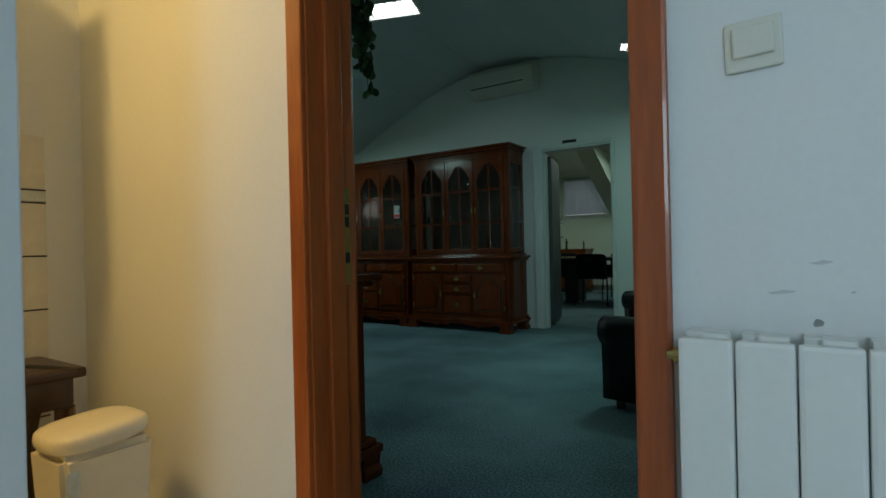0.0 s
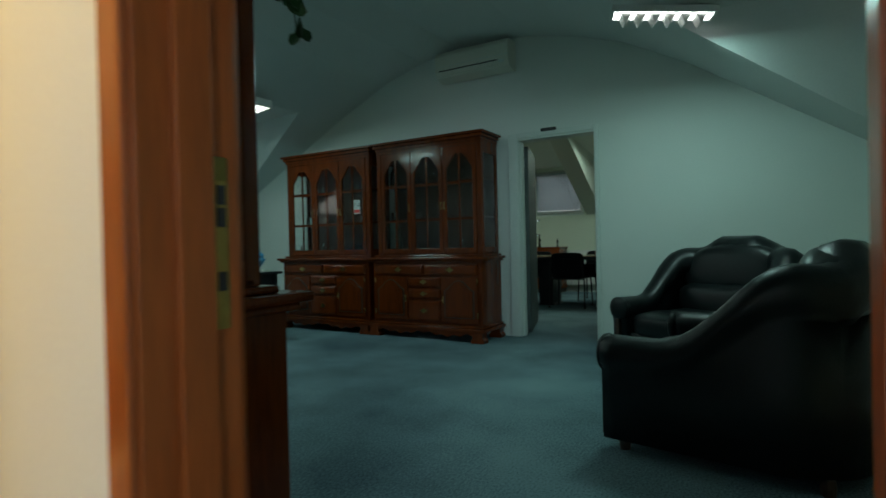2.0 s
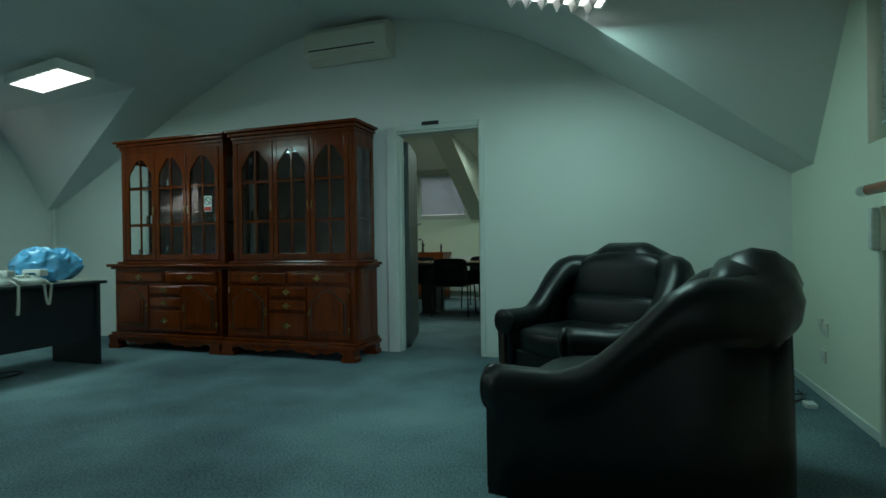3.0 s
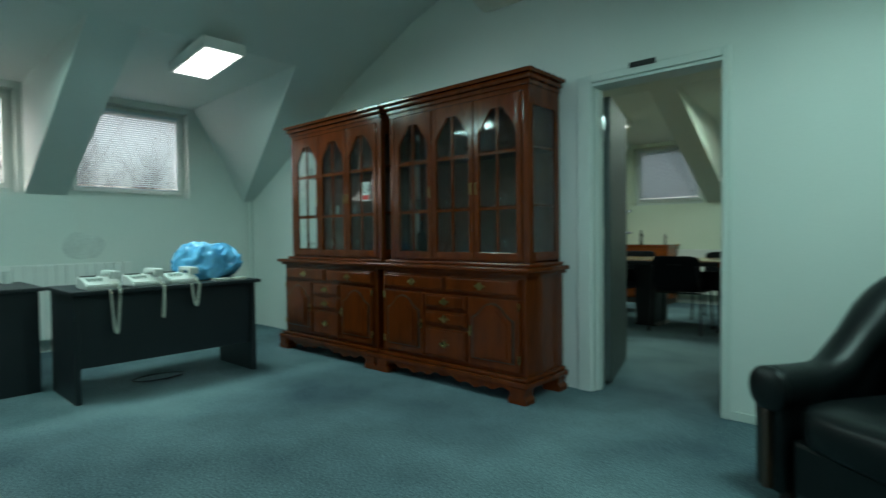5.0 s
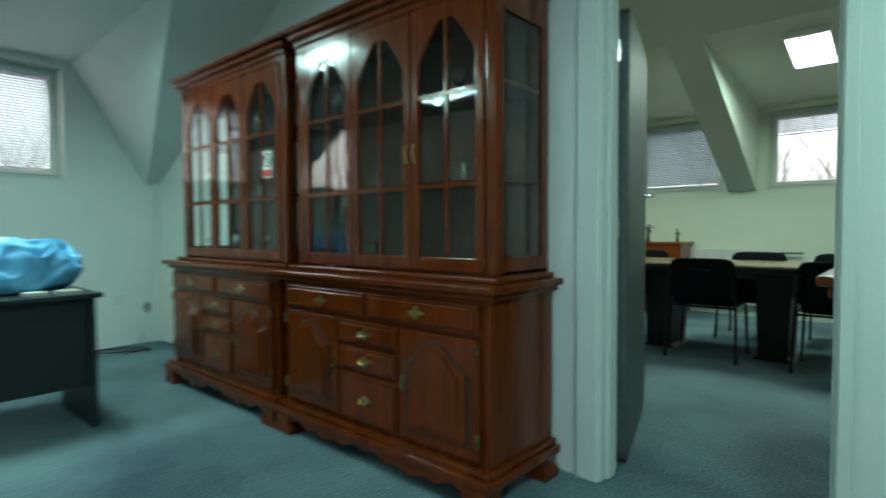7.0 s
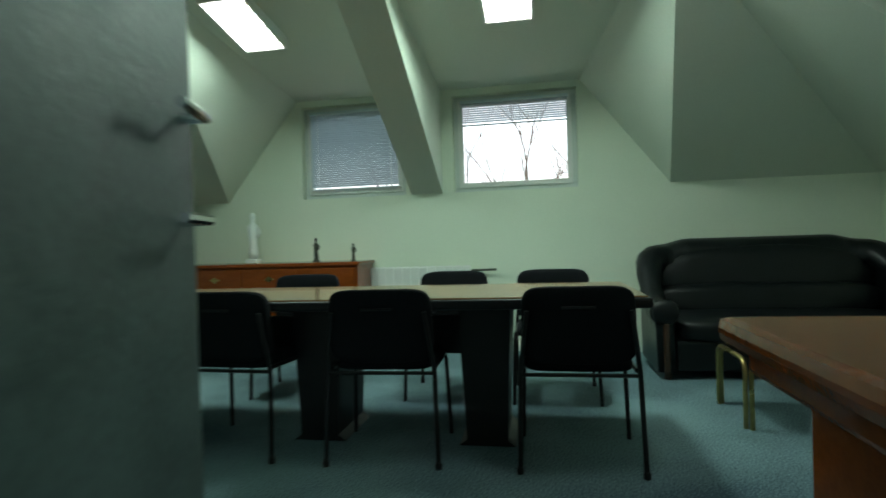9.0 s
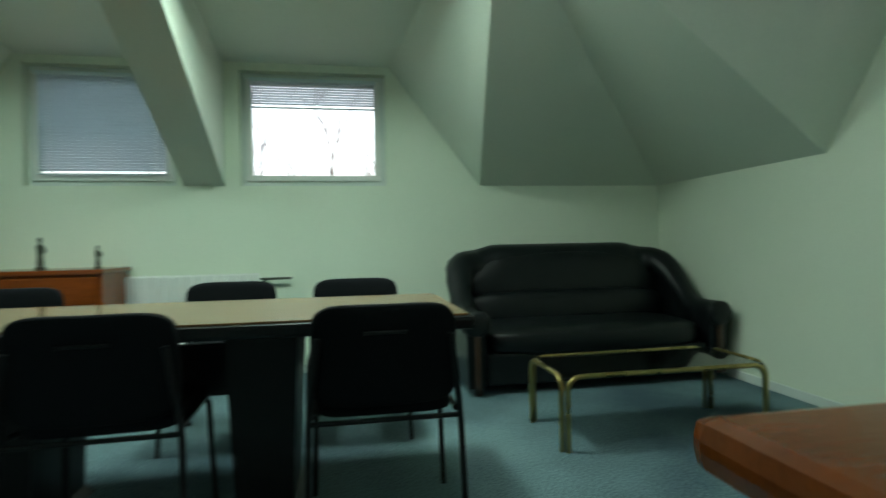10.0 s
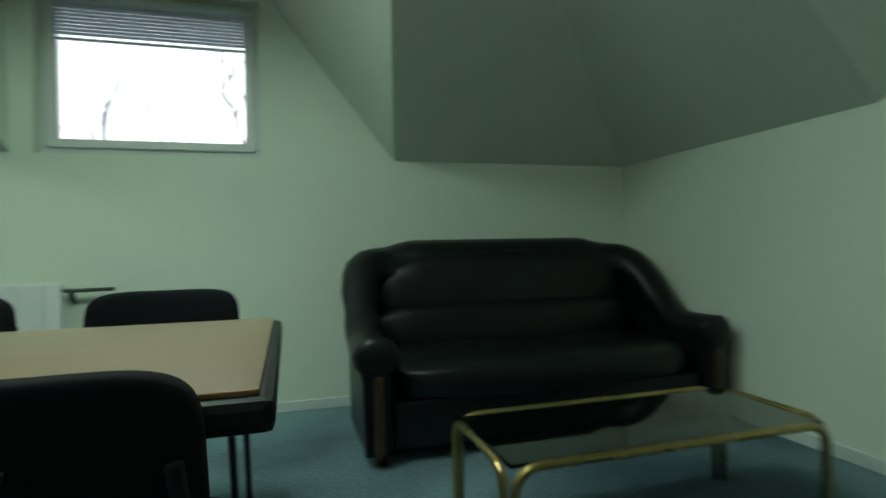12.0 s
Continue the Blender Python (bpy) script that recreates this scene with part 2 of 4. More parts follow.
M_BRASS = material("aged_brass", (0.42, 0.31, 0.12), 0.28, metal=1.0, vary=0.2, grain=40, bump=0.05)
M_CHROME = material("chrome", (0.7, 0.7, 0.7), 0.15, metal=1.0, vary=0.05, bump=0)
M_GLASS = glassy("clear_glass", (0.97, 0.99, 0.98))
M_PANE = glassy("thin_cabinet_glass", (0.95, 0.97, 0.96), ior=1.3)
M_SMOKE = glassy("smoked_glass", (0.22, 0.24, 0.22))
M_INNER = material("dark_cabinet_back", (0.10, 0.045, 0.025), 0.5, vary=0.25, grain=40)
M_DRESS = material("dresser_veneer", (0.21, 0.046, 0.008), 0.2, vary=0.2, grain=24, stretch=(0.7, 6, 6), coat=0.25, spec=0.35)
M_TABLE = material("table_veneer", (0.22, 0.115, 0.045), 0.22, vary=0.18, scale=2, grain=30, stretch=(0.5, 6, 1), bump=0.02, coat=0.3)
M_FABRIC = material("black_fabric", (0.007, 0.008, 0.010), 0.95, vary=0.3, grain=300, bump=0.25, spec=0.15)
M_TUBE = material("black_tube", (0.007, 0.007, 0.008), 0.4, vary=0.1, bump=0, spec=0.3)
M_GREY = material("grey_green_padding", (0.06, 0.08, 0.076), 0.55, vary=0.35, scale=7, grain=60, bump=0.3)
M_PLAST = material("ivory_plastic", (0.70, 0.69, 0.60), 0.35, vary=0.04, bump=0.02)
M_BIN = material("cream_bin_plastic", (0.78, 0.72, 0.58), 0.25, vary=0.04, bump=0.02)
M_BAG = material("blue_plastic_film", (0.13, 0.46, 0.80), 0.22, vary=0.3, scale=6, grain=25, bump=0.4)
# dark wood, and the painted groove shade round the cabinet door panels
M_DARKW = material("stained_wood_and_groove_shade", (0.045, 0.022, 0.012), 0.35, vary=0.35, grain=24, stretch=(1, 6, 6), coat=0.2)
M_BLIND = material("blind_slat", (0.62, 0.72, 0.76), 0.4, vary=0.04, bump=0.0)
M_LEAF = material("ivy_leaf", (0.04, 0.11, 0.035), 0.45, vary=0.5, scale=9, grain=30, bump=0.1)
M_WTILE = material("wall_tile", (0.72, 0.68, 0.60), 0.2, vary=0.08, scale=5, grain=30, bump=0.03)
M_BRONZE = material("dark_bronze", (0.06, 0.065, 0.05), 0.4, metal=0.7, vary=0.4, grain=40)
M_RED = material("sign_red", (0.6, 0.04, 0.03), 0.5)
M_INK = material("black_ink", (0.02, 0.02, 0.02), 0.6, bump=0)
M_PATCH = material("fresh_paint_patch", (0.78, 0.81, 0.78), 0.6, vary=0.03, scale=2, bump=0.03)
M_STAIN = material("grey_stain", (0.64, 0.68, 0.65), 0.7, vary=0.2, scale=6)
M_CHIP = material("bare_plaster", (0.30, 0.30, 0.29), 0.8, vary=0.3)
M_SCUFF = material("scuffed_paint", (0.58, 0.59, 0.58), 0.7, vary=0.1)
M_ROOF = material("wet_roof", (0.30, 0.31, 0.32), 0.6, vary=0.2)
M_BARK = material("bark", (0.06, 0.05, 0.04), 0.9, vary=0.4, grain=40, bump=0.4)
M_GROUND = material("ground", (0.18, 0.18, 0.16), 0.95, vary=0.3, scale=0.3, grain=5)


# ---- trim: door frames, skirting ----
def door_frame(name, x0, x1, y0, y1, head, mat, label, w=0.075, proud=0.018, w1=None):
    w1 = w if w1 is None else w1
    f = structure(new(name), label)
    for n, (a, b) in (("jamb", (x0, x0 + 0.025)), ("jamb", (x1 - 0.025, x1))):
        boxpart(n, (a, b, y0 - 0.004, y1 + 0.004, 0, head), mat, f)
    boxpart("head_lining", (x0 + 0.025, x1 - 0.025, y0 - 0.004, y1 + 0.004, head - 0.025, head), mat, f)
    for ys in ((y0 - proud, y0), (y1, y1 + proud)):
        for a, b in ((x0 - w, x0 + 0.018), (x1 - 0.018, x1 + w1)):
            boxpart("casing", (a, b, *ys, 0, head + min(w, 0.05)), mat, f, bevel=0.007)
        boxpart("casing", (x0 + 0.02, x1 - 0.02, *ys, head - 0.004, head + min(w, 0.05) - 0.002), mat, f, bevel=0.007)
    # stops that the leaf closes against
    ym = (y0 + y1) / 2
    boxpart("stop", (x0 + 0.025, x0 + 0.04, ym - 0.03, ym + 0.03, 0, head - 0.03), mat, f)
    boxpart("stop", (x1 - 0.04, x1 - 0.025, ym - 0.03, ym + 0.03, 0, head - 0.03), mat, f)
    return f


DF1 = door_frame("door_frame_1", DH[0], DH[1], YH0, YH1, DH[2], M_JAMB, "red-brown varnished pine door frame of the hall", w=0.04)
bm = bmesh.new()
box(bm, DH[0] + 0.025, DH[0] + 0.029, YH1 - 0.045, YH1 - 0.02, 0.84, 1.11, 0.001)
box(bm, DH[0] + 0.029, DH[0] + 0.031, YH1 - 0.04, YH1 - 0.026, 1.03, 1.07)
strike = part("strike_plate", bm, M_BRASS, DF1, "worn brass strike plate")
bm = bmesh.new()
for z in (0.90, 1.00, 1.035):
    box(bm, DH[0] + 0.029, DH[0] + 0.0315, YH1 - 0.04, YH1 - 0.026, z, z + 0.03)
part("latch_slot", bm, M_INK, strike)
DF2 = door_frame("door_frame_2", DP[0], DP[1], YP0, YP1, DP[2], M_TRIM, "pale painted door frame between the offices", w=0.08, proud=0.02, w1=0.022)

leaf = structure(new("door_2"), "open grey-green padded office door")
leaf.matrix_basis = pose(DP[0], YP1 + 0.03, 0, 0, 0, 16) @ pose(-DP[0], -YP1 - 0.03, 0)
bm = bmesh.new()
blob(bm, (DP[0] + 0.03, YP1 + 0.44, 1.0), (0.026, 0.415, 0.985), e=24, nu=48, nv=40)
part("leaf", bm, M_GREY, leaf, smooth=True)
for z in (1.05, 1.22):
    bm = bmesh.new()
    tube(bm, [(DP[0] + 0.054, YP1 + 0.79, z), (DP[0] + 0.10, YP1 + 0.79, z), (DP[0] + 0.10, YP1 + 0.68, z)], 0.009)
    part("door_handle", bm, M_CHROME, leaf, "chrome lever handle")
for z in (0.25, 1.0, 1.75):
    bm = bmesh.new()
    tube(bm, [(DP[0] + 0.012, YP1 + 0.024, z), (DP[0] + 0.012, YP1 + 0.024, z + 0.09)], 0.009)
    part("hinge", bm, M_CHROME, leaf)


def skirting(name, dims):
    structure(boxpart(name, dims, M_TRIM, bevel=0.004), "thin painted skirting board")


skirting("baseboard_north", (XW, XE - 0.014, YN - 0.012, YN, 0, 0.06))
skirting("baseboard_east", (XE - 0.012, XE, YP1, YN, 0, 0.06))
skirting("baseboard_east_long", (XE - 0.012, XE, YH1, YP0, 0, 0.05))
skirting("baseboard_partition", (DP[1] + 0.026, XE - 0.014, YP0 - 0.012, YP0, 0, 0.05))
skirting("baseboard_hall", (-2.48, DH[0] - 0.08, YH0 - 0.012, YH0, 0, 0.07))
structure(boxpart("cornice_trim", (XW + 0.002, XW + 0.04, YP0 - 0.04, YP0 - 0.002, 0, 1.5), M_WALL, bevel=0.003), "painted pipe boxing in the corner")


# ---- windows with blinds ----
SLAT = {}


def slat_mesh(width, tilt):
    key = (round(width, 3), tilt)
    if key not in SLAT:
        bm = bmesh.new()
        c, s = math.cos(radians(tilt)), math.sin(radians(tilt))
        rows = []
        for v, dz in ((-0.0125, 0), (0, 0.0025), (0.0125, 0)):
            rows.append([bm.verts.new((x, v * c - dz * s, v * s + dz * c)) for x in (0, width)])
        for a, b in zip(rows, rows[1:]):
            bm.faces.new((a[0], a[1], b[1], b[0]))
        bmesh.ops.solidify(bm, geom=bm.faces[:], thickness=0.0006)
        me = bpy.data.meshes.new("slat")
        bm.to_mesh(me)
        bm.free()
        me.materials.append(M_BLIND)
        SLAT[key] = me
    return SLAT[key]


def window(name, m, w, h, blind, tilt, label):
    """A window in its own frame: x across, y outward, z up from the sill; blind: share covered, 0 to 1."""
    win = structure(new(name), label)
    win.matrix_basis = m
    t = 0.055
    bm = bmesh.new()
    for d in ((0, w, 0.02, 0.08, 0, t), (0, w, 0.02, 0.08, h - t, h), (0, t, 0.02, 0.08, t, h - t), (w - t, w, 0.02, 0.08, t, h - t)):
        box(bm, *d, bevel=0.004)
    part("window_frame", bm, M_TRIM, win)
    bm = bmesh.new()
    s = t - 0.012
    q = 0.045
    for d in ((s, w - s, 0.0, 0.05, s, s + q), (s, w - s, 0.0, 0.05, h - s - q, h - s), (s, s + q, 0.0, 0.05, s + q, h - s - q), (w - s - q, w - s, 0.0, 0.05, s + q, h - s - q)):
        box(bm, *d, bevel=0.005)
    sash = part("sash", bm, M_WHITE, win)
    pane = boxpart("pane", (s + q - 0.005, w - s - q + 0.005, 0.022, 0.028, s + q - 0.005, h - s - q + 0.005), M_GLASS, sash, bevel=0)
    pane.visible_shadow = False
    boxpart("window_sill", (-0.03, w + 0.03, -0.035, 0.0, -0.022, 0.0), M_TRIM, win)
    boxpart("architrave", (-0.03, w + 0.03, -0.012, 0.0, h, h + 0.03), M_TRIM, win)
    if blind:
        bl = thing("window_blind", m, "white metal venetian blind hung inside the dormer window", "blind", "dormer window blinds")
        boxpart("head_rail", (0.07, w - 0.07, -0.035, -0.008, h - 0.075, h - 0.045), M_BLIND, bl)
        top = h - 0.085
        n = 34 if blind >= 0.9 else 9
        step = (top - 0.12) / 33 if blind >= 0.9 else 0.02
        for i in range(n):
            ob = new("slat", slat_mesh(w - 0.16, tilt))
            ob.parent = bl
            ob.location = (0.08, -0.021, top - i * step)
        zb = top - n * step - 0.004
        boxpart("bottom_rail", (0.08, w - 0.08, -0.032, -0.01, zb - 0.012, zb), M_BLIND, bl)
        for x in (0.15, w - 0.15):
            bm = bmesh.new()
            tube(bm, [(x, -0.021, top + 0.02), (x, -0.021, zb)], 0.0025, 5)
            part("ladder_cord", bm, M_WHITE, bl)
    return win


for i, (a, b, lo, hi) in enumerate(WIN_W):
    window(f"window_{i + 1}", pose(XW - 0.10, a, lo, 0, 0, 90), b - a, hi - lo, (0, 0.95)[i], -27, "dormer window with a white frame")
for i, (a, b, lo, hi) in enumerate(WIN_N):
    window(f"window_{i + 3}", pose(a, YN + 0.06, lo), b - a, hi - lo, (0.95, 0.2)[i], (-43, -24)[i], "dormer window with a white frame")
for i, (a, b, lo, hi) in enumerate(WIN_E1 + WIN_E2):
    window(f"window_{i + 5}", pose(XE + 0.06, b, lo, 0, 0, -90), b - a, hi - lo, 0.95, -38, "dormer window with a white frame")


# ---- ceiling lights ----
def ceiling_light(m, sx, sy, watts, color, label="white ceiling light with a glowing louvred panel", teeth=False):
    ob = thing("ceiling_light", m, label, "ceiling light", "office ceiling lights")
    low = 0.0 if teeth else -0.04
    bm = bmesh.new()
    for d in ((-sx / 2, sx / 2, -sy / 2, -sy / 2 + 0.02, low, 0.04), (-sx / 2, sx / 2, sy / 2 - 0.02, sy / 2, low, 0.04),
              (-sx / 2, -sx / 2 + 0.02, -sy / 2 + 0.02, sy / 2 - 0.02, low, 0.04), (sx / 2 - 0.02, sx / 2, -sy / 2 + 0.02, sy / 2 - 0.02, low, 0.04)):
        box(bm, *d)
    box(bm, -sx / 2 + 0.02, sx / 2 - 0.02, -sy / 2 + 0.02, sy / 2 - 0.02, 0.03, 0.04)
    part("housing", bm, M_WHITE, ob)
    boxpart("diffuser", (-sx / 2 + 0.025, sx / 2 - 0.025, -sy / 2 + 0.025, sy / 2 - 0.025, 0.0, 0.02), M_LAMP, ob, bevel=0)
    n = int(sx / 0.085)
    wide, deep = (0.034, 0.062) if teeth else (0.006, 0.03)
    for i in range(1, n):
        x = -sx / 2 + sx * i / n
        bm = bmesh.new()
        prism(bm, [(x - wide, -0.002), (x + wide, -0.002), (x + 0.002, -deep), (x - 0.002, -deep)], -sy / 2 + 0.03, sy / 2 - 0.03)
        part("louvre_blade", bm, M_WHITE, ob)
    a = area_light("tube", m @ pose(0, 0, -0.07 if teeth else -0.05), sx - 0.06, sy - 0.06, watts, color)
    return ob


COOL, GREEN = (0.56, 1.0, 0.92), (0.69, 1.0, 0.84)
ceiling_light(pose(-5.15, 4.42, 2.43, 0, -6, 0), 0.62, 0.32, 14, COOL)
ceiling_light(pose(-5.25, 2.85, 2.43, 0, -6, 0), 0.62, 0.32, 15, COOL)
ceiling_light(pose(-3.1, 3.65, 3.02, 0, 0, 20), 0.62, 0.32, 5, COOL)
ceiling_light(pose(-1.02, 4.50, 2.45, 0, 6, 20), 0.66, 0.17, 21, COOL, teeth=True)
ceiling_light(pose(-4.17, 9.38, 2.57, 0, 11, 90), 0.62, 0.34, 13, GREEN)
# extra unseen fixture, added to brighten the east side of the far office
ceiling_light(pose(-1.85, 8.2, 2.66, 0, -25, 0), 0.34, 0.62, 3, GREEN)
ceiling_light(pose(-2.37, 9.30, 2.57, 0, 11, 90), 0.62, 0.34, 17, GREEN)


# ---- glazed wall cabinets ----
def brass_pull(bm, x, y, z):
    prism(bm, [(x + 0.034 * math.cos(a) * (1 + 0.35 * math.cos(4 * a)), z + 0.02 * math.sin(a) * (1 + 0.4 * math.cos(4 * a))) for a in [math.tau * i / 20 for i in range(20)]], y - 0.003, y)
    tube(bm, [(x - 0.022, y - 0.003, z + 0.004), (x - 0.02, y - 0.016, z - 0.006), (x, y - 0.019, z - 0.012), (x + 0.02, y - 0.016, z - 0.006), (x + 0.022, y - 0.003, z + 0.004)], 0.003, 6)


def glazed_cabinet(m, W, label, stock=0):
    """Sideboard with a glazed upper part. x along the front, y into the wall, z up."""
    D, ZL, ZT = 0.50, 0.84, 2.075
    cab = thing("glazed_cabinet", m, label, "cabinet", "glazed wooden cabinets")
    boxpart("carcass", (0.03, W - 0.03, 0.06, D, 0.12, ZL - 0.05), M_WOOD, cab)
    # base: bracket feet, moulded plinth and scalloped apron
    for x in (0.0, W - 0.13):
        for y0, y1 in ((0.0, 0.10), (D - 0.10, D)):
            bm = bmesh.new()
            prism(bm, [(x, 0), (x + 0.13, 0), (x + 0.135, 0.03), (x + 0.115, 0.05), (x + 0.125, 0.10), (x + 0.005, 0.10), (x + 0.012, 0.05), (x - 0.004, 0.03)], y0, y1)
            part("foot", bm, M_WOOD, cab)
    for x0, x1 in ((0.12, W - 0.12),):
        bm = bmesh.new()
        n = 40
        pts = [(x0, 0.11), (x1, 0.11)]
        for i in range(n + 1):
            u = i / n
            pts.append((x1 + (x0 - x1) * u, 0.066 + 0.012 * math.cos(4 * math.pi * u) - 0.010 * math.cos(16 * math.pi * u)))
        prism(bm, pts, 0.012, 0.035)
        part("apron", bm, M_WOOD, cab)
    bm = bmesh.new()
    box(bm, -0.012, W + 0.012, 0.0, D, 0.10, 0.135, 0.008)
    box(bm, 0.006, W - 0.006, 0.02, D, 0.135, 0.16, 0.01)
    part("plinth", bm, M_WOOD, cab)
    # ledge
    boxpart("ledge_moulding", (0.0, W, 0.03, D, ZL - 0.055, ZL - 0.03), M_WOOD, cab, bevel=0.008)
    boxpart("ledge", (-0.025, W + 0.025, 0.0, D, ZL - 0.03, ZL), M_WOOD, cab, bevel=0.010)
    boxpart("ledge_moulding", (0.02, W - 0.02, 0.09, D, ZL, ZL + 0.022), M_WOOD, cab, bevel=0.008)

    # drawers and doors of the lower part
    def drawer(x0, x1, z0, z1):
        bm = bmesh.new()
        box(bm, x0, x1, 0.036, 0.06, z0, z1, 0.004)
        box(bm, x0 + 0.012, x1 - 0.012, 0.028, 0.04, z0 + 0.012, z1 - 0.012, 0.008)
        d = part("drawer", bm, M_WOOD, cab)
        bm = bmesh.new()
        brass_pull(bm, (x0 + x1) / 2, 0.028, (z0 + z1) / 2)
        part("drawer_pull", bm, M_BRASS, d, "brass drop pull")
    a, b = 0.07, W - 0.07
    mid = (a + b) / 2
    drawer(a, mid - 0.01, 0.655, 0.765)
    drawer(mid + 0.01, b, 0.655, 0.765)
    c0, c1 = a + (b - a) * 0.345, a + (b - a) * 0.655
    drawer(c0, c1, 0.535, 0.635)
    drawer(c0, c1, 0.415, 0.515)
    drawer(c0, c1, 0.185, 0.395)
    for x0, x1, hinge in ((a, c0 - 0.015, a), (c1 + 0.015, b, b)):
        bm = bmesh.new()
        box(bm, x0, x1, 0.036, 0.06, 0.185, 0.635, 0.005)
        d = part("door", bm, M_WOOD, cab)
        xa, xb, xm = x0 + 0.055, x1 - 0.055, (x0 + x1) / 2
        out = [(xa, 0.24), (xb, 0.24), (xb, 0.50)] + [(xm + (xb - xm) * k, zz) for k, zz in ((0.8, 0.515), (0.62, 0.54), (0.4, 0.575), (0.2, 0.592), (0, 0.598), (-0.2, 0.592), (-0.4, 0.575), (-0.62, 0.54), (-0.8, 0.515))] + [(xa, 0.50)]
        # dark outline behind the panel: its colour stands in for groove shade
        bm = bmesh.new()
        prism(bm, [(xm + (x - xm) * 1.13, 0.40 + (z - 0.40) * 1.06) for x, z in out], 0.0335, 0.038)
        part("panel_groove_shade", bm, M_DARKW, d, "dark outline for the shade in the panel groove")
        bm = bmesh.new()
        prism(bm, out, 0.024, 0.038)
        inner = [(xm + (x - xm) * 0.8, 0.40 + (z - 0.40) * 0.86) for x, z in out]
        prism(bm, inner, 0.016, 0.03)
        part("raised_panel", bm, M_WOOD, d)
        bm = bmesh.new()
        xk = x1 - 0.022 if hinge == a else x0 + 0.022
        box(bm, xk - 0.007, xk + 0.007, 0.033, 0.037, 0.375, 0.445, 0.003)
        tube(bm, [(xk, 0.034, 0.41), (xk, 0.020, 0.41), (xk, 0.018, 0.395)], 0.004, 6)
        part("key_plate", bm, M_BRASS, d, "slim brass key plate")
        for z in (0.24, 0.57):
            bm = bmesh.new()
            tube(bm, [(hinge, 0.033, z), (hinge, 0.033, z + 0.05)], 0.006, 6)
            part("hinge", bm, M_BRASS, d)
    # upper part
    y0, x0, x1, z0, z1 = 0.13, 0.05, W - 0.05, ZL + 0.022, ZT - 0.09
    boxpart("back_panel", (x0, x1, D - 0.014, D, z0, z1), M_INNER, cab)
    boxpart("bottom_board", (x0, x1, y0 + 0.02, D - 0.014, z0, z0 + 0.02), M_WOOD, cab)
    boxpart("top_board", (x0, x1, y0, D, z1 - 0.03, z1), M_WOOD, cab, bevel=0)
    boxpart("cornice_moulding", (x0 - 0.01, x1 + 0.01, y0 - 0.015, D, z1, z1 + 0.03), M_WOOD, cab, bevel=0.006)
    boxpart("cornice_moulding", (x0 - 0.03, x1 + 0.03, y0 - 0.04, D, z1 + 0.03, z1 + 0.065), M_WOOD, cab, bevel=0.014)
    boxpart("cornice", (x0 - 0.05, x1 + 0.05, y0 - 0.06, D, z1 + 0.065, ZT), M_WOOD, cab, bevel=0.006)
    for xs in (x0, x1 - 0.05):
        bm = bmesh.new()
        box(bm, xs, xs + 0.05, y0, y0 + 0.05, z0, z1 - 0.03, 0.005)
        part("corner_post", bm, M_WOOD, cab)
    for xs, out in ((x0, -1), (x1 - 0.022, 1)):
        bm = bmesh.new()
        box(bm, xs, xs + 0.022, D - 0.05, D - 0.014, z0, z1 - 0.03)
        box(bm, xs, xs + 0.022, y0 + 0.05, D - 0.05, z0, z0 + 0.07)
        box(bm, xs, xs + 0.022, y0 + 0.05, D - 0.05, z1 - 0.12, z1 - 0.03)
        side = part("side_frame", bm, M_WOOD, cab)
        boxpart("side_pane", (xs + 0.009, xs + 0.013, y0 + 0.05, D - 0.05, z0 + 0.07, z1 - 0.12), M_PANE, side, bevel=0)
    for k in (1, 2):
        z = z0 + (z1 - z0) * k / 3 - 0.01
        boxpart("shelf", (x0 + 0.024, x1 - 0.024, y0 + 0.06, D - 0.016, z, z + 0.018), M_WOOD, cab)
    fa, fb = x0 + 0.055, x1 - 0.055
    dw = (fb - fa) / 3
    for k in range(3):
        p, q = fa + dw * k + 0.003, fa + dw * (k + 1) - 0.003
        za, zb = z0 + 0.012, z1 - 0.034
        st = 0.042
        bm = bmesh.new()
        box(bm, p, p + st, y0 - 0.004, y0 + 0.018, za, zb, 0.005)
        box(bm, q - st, q, y0 - 0.004, y0 + 0.018, za, zb, 0.005)
        box(bm, p + st, q - st, y0 - 0.002, y0 + 0.016, za, za + 0.055, 0.004)
        xm, hw = (p + q) / 2, (q - p) / 2 - st
        arch = [(xm + hw * f, zb - dz) for f, dz in ((1, 0.225), (0.90, 0.20), (0.62, 0.14), (0.36, 0.088), (0.26, 0.076), (0, 0.072), (-0.26, 0.076), (-0.36, 0.088), (-0.62, 0.14), (-0.90, 0.20), (-1, 0.225))]
        prism(bm, [(xm - hw, zb), (xm + hw, zb)] + arch, y0 - 0.002, y0 + 0.016)
        d = part("glazed_door", bm, M_WOOD, cab)
        bm = bmesh.new()
        box(bm, xm - 0.008, xm + 0.008, y0 + 0.0, y0 + 0.012, za + 0.055, zb - 0.07)
        for f in (0.32, 0.66):
            z = za + (zb - za) * f
            box(bm, xm - hw, xm + hw, y0 + 0.001, y0 + 0.011, z - 0.008, z + 0.008)
        part("muntins", bm, M_WOOD, d)
        boxpart("pane", (xm - hw - 0.004, xm + hw + 0.004, y0 + 0.008, y0 + 0.0105, za + 0.05, zb - 0.06), M_PANE, d, bevel=0)
        bm = bmesh.new()
        xk = q - 0.018 if k < 2 else p + 0.018
        tube(bm, [(xk, y0 - 0.004, 1.32), (xk, y0 - 0.014, 1.34), (xk, y0 - 0.016, 1.38), (xk, y0 - 0.004, 1.40)], 0.004, 6)
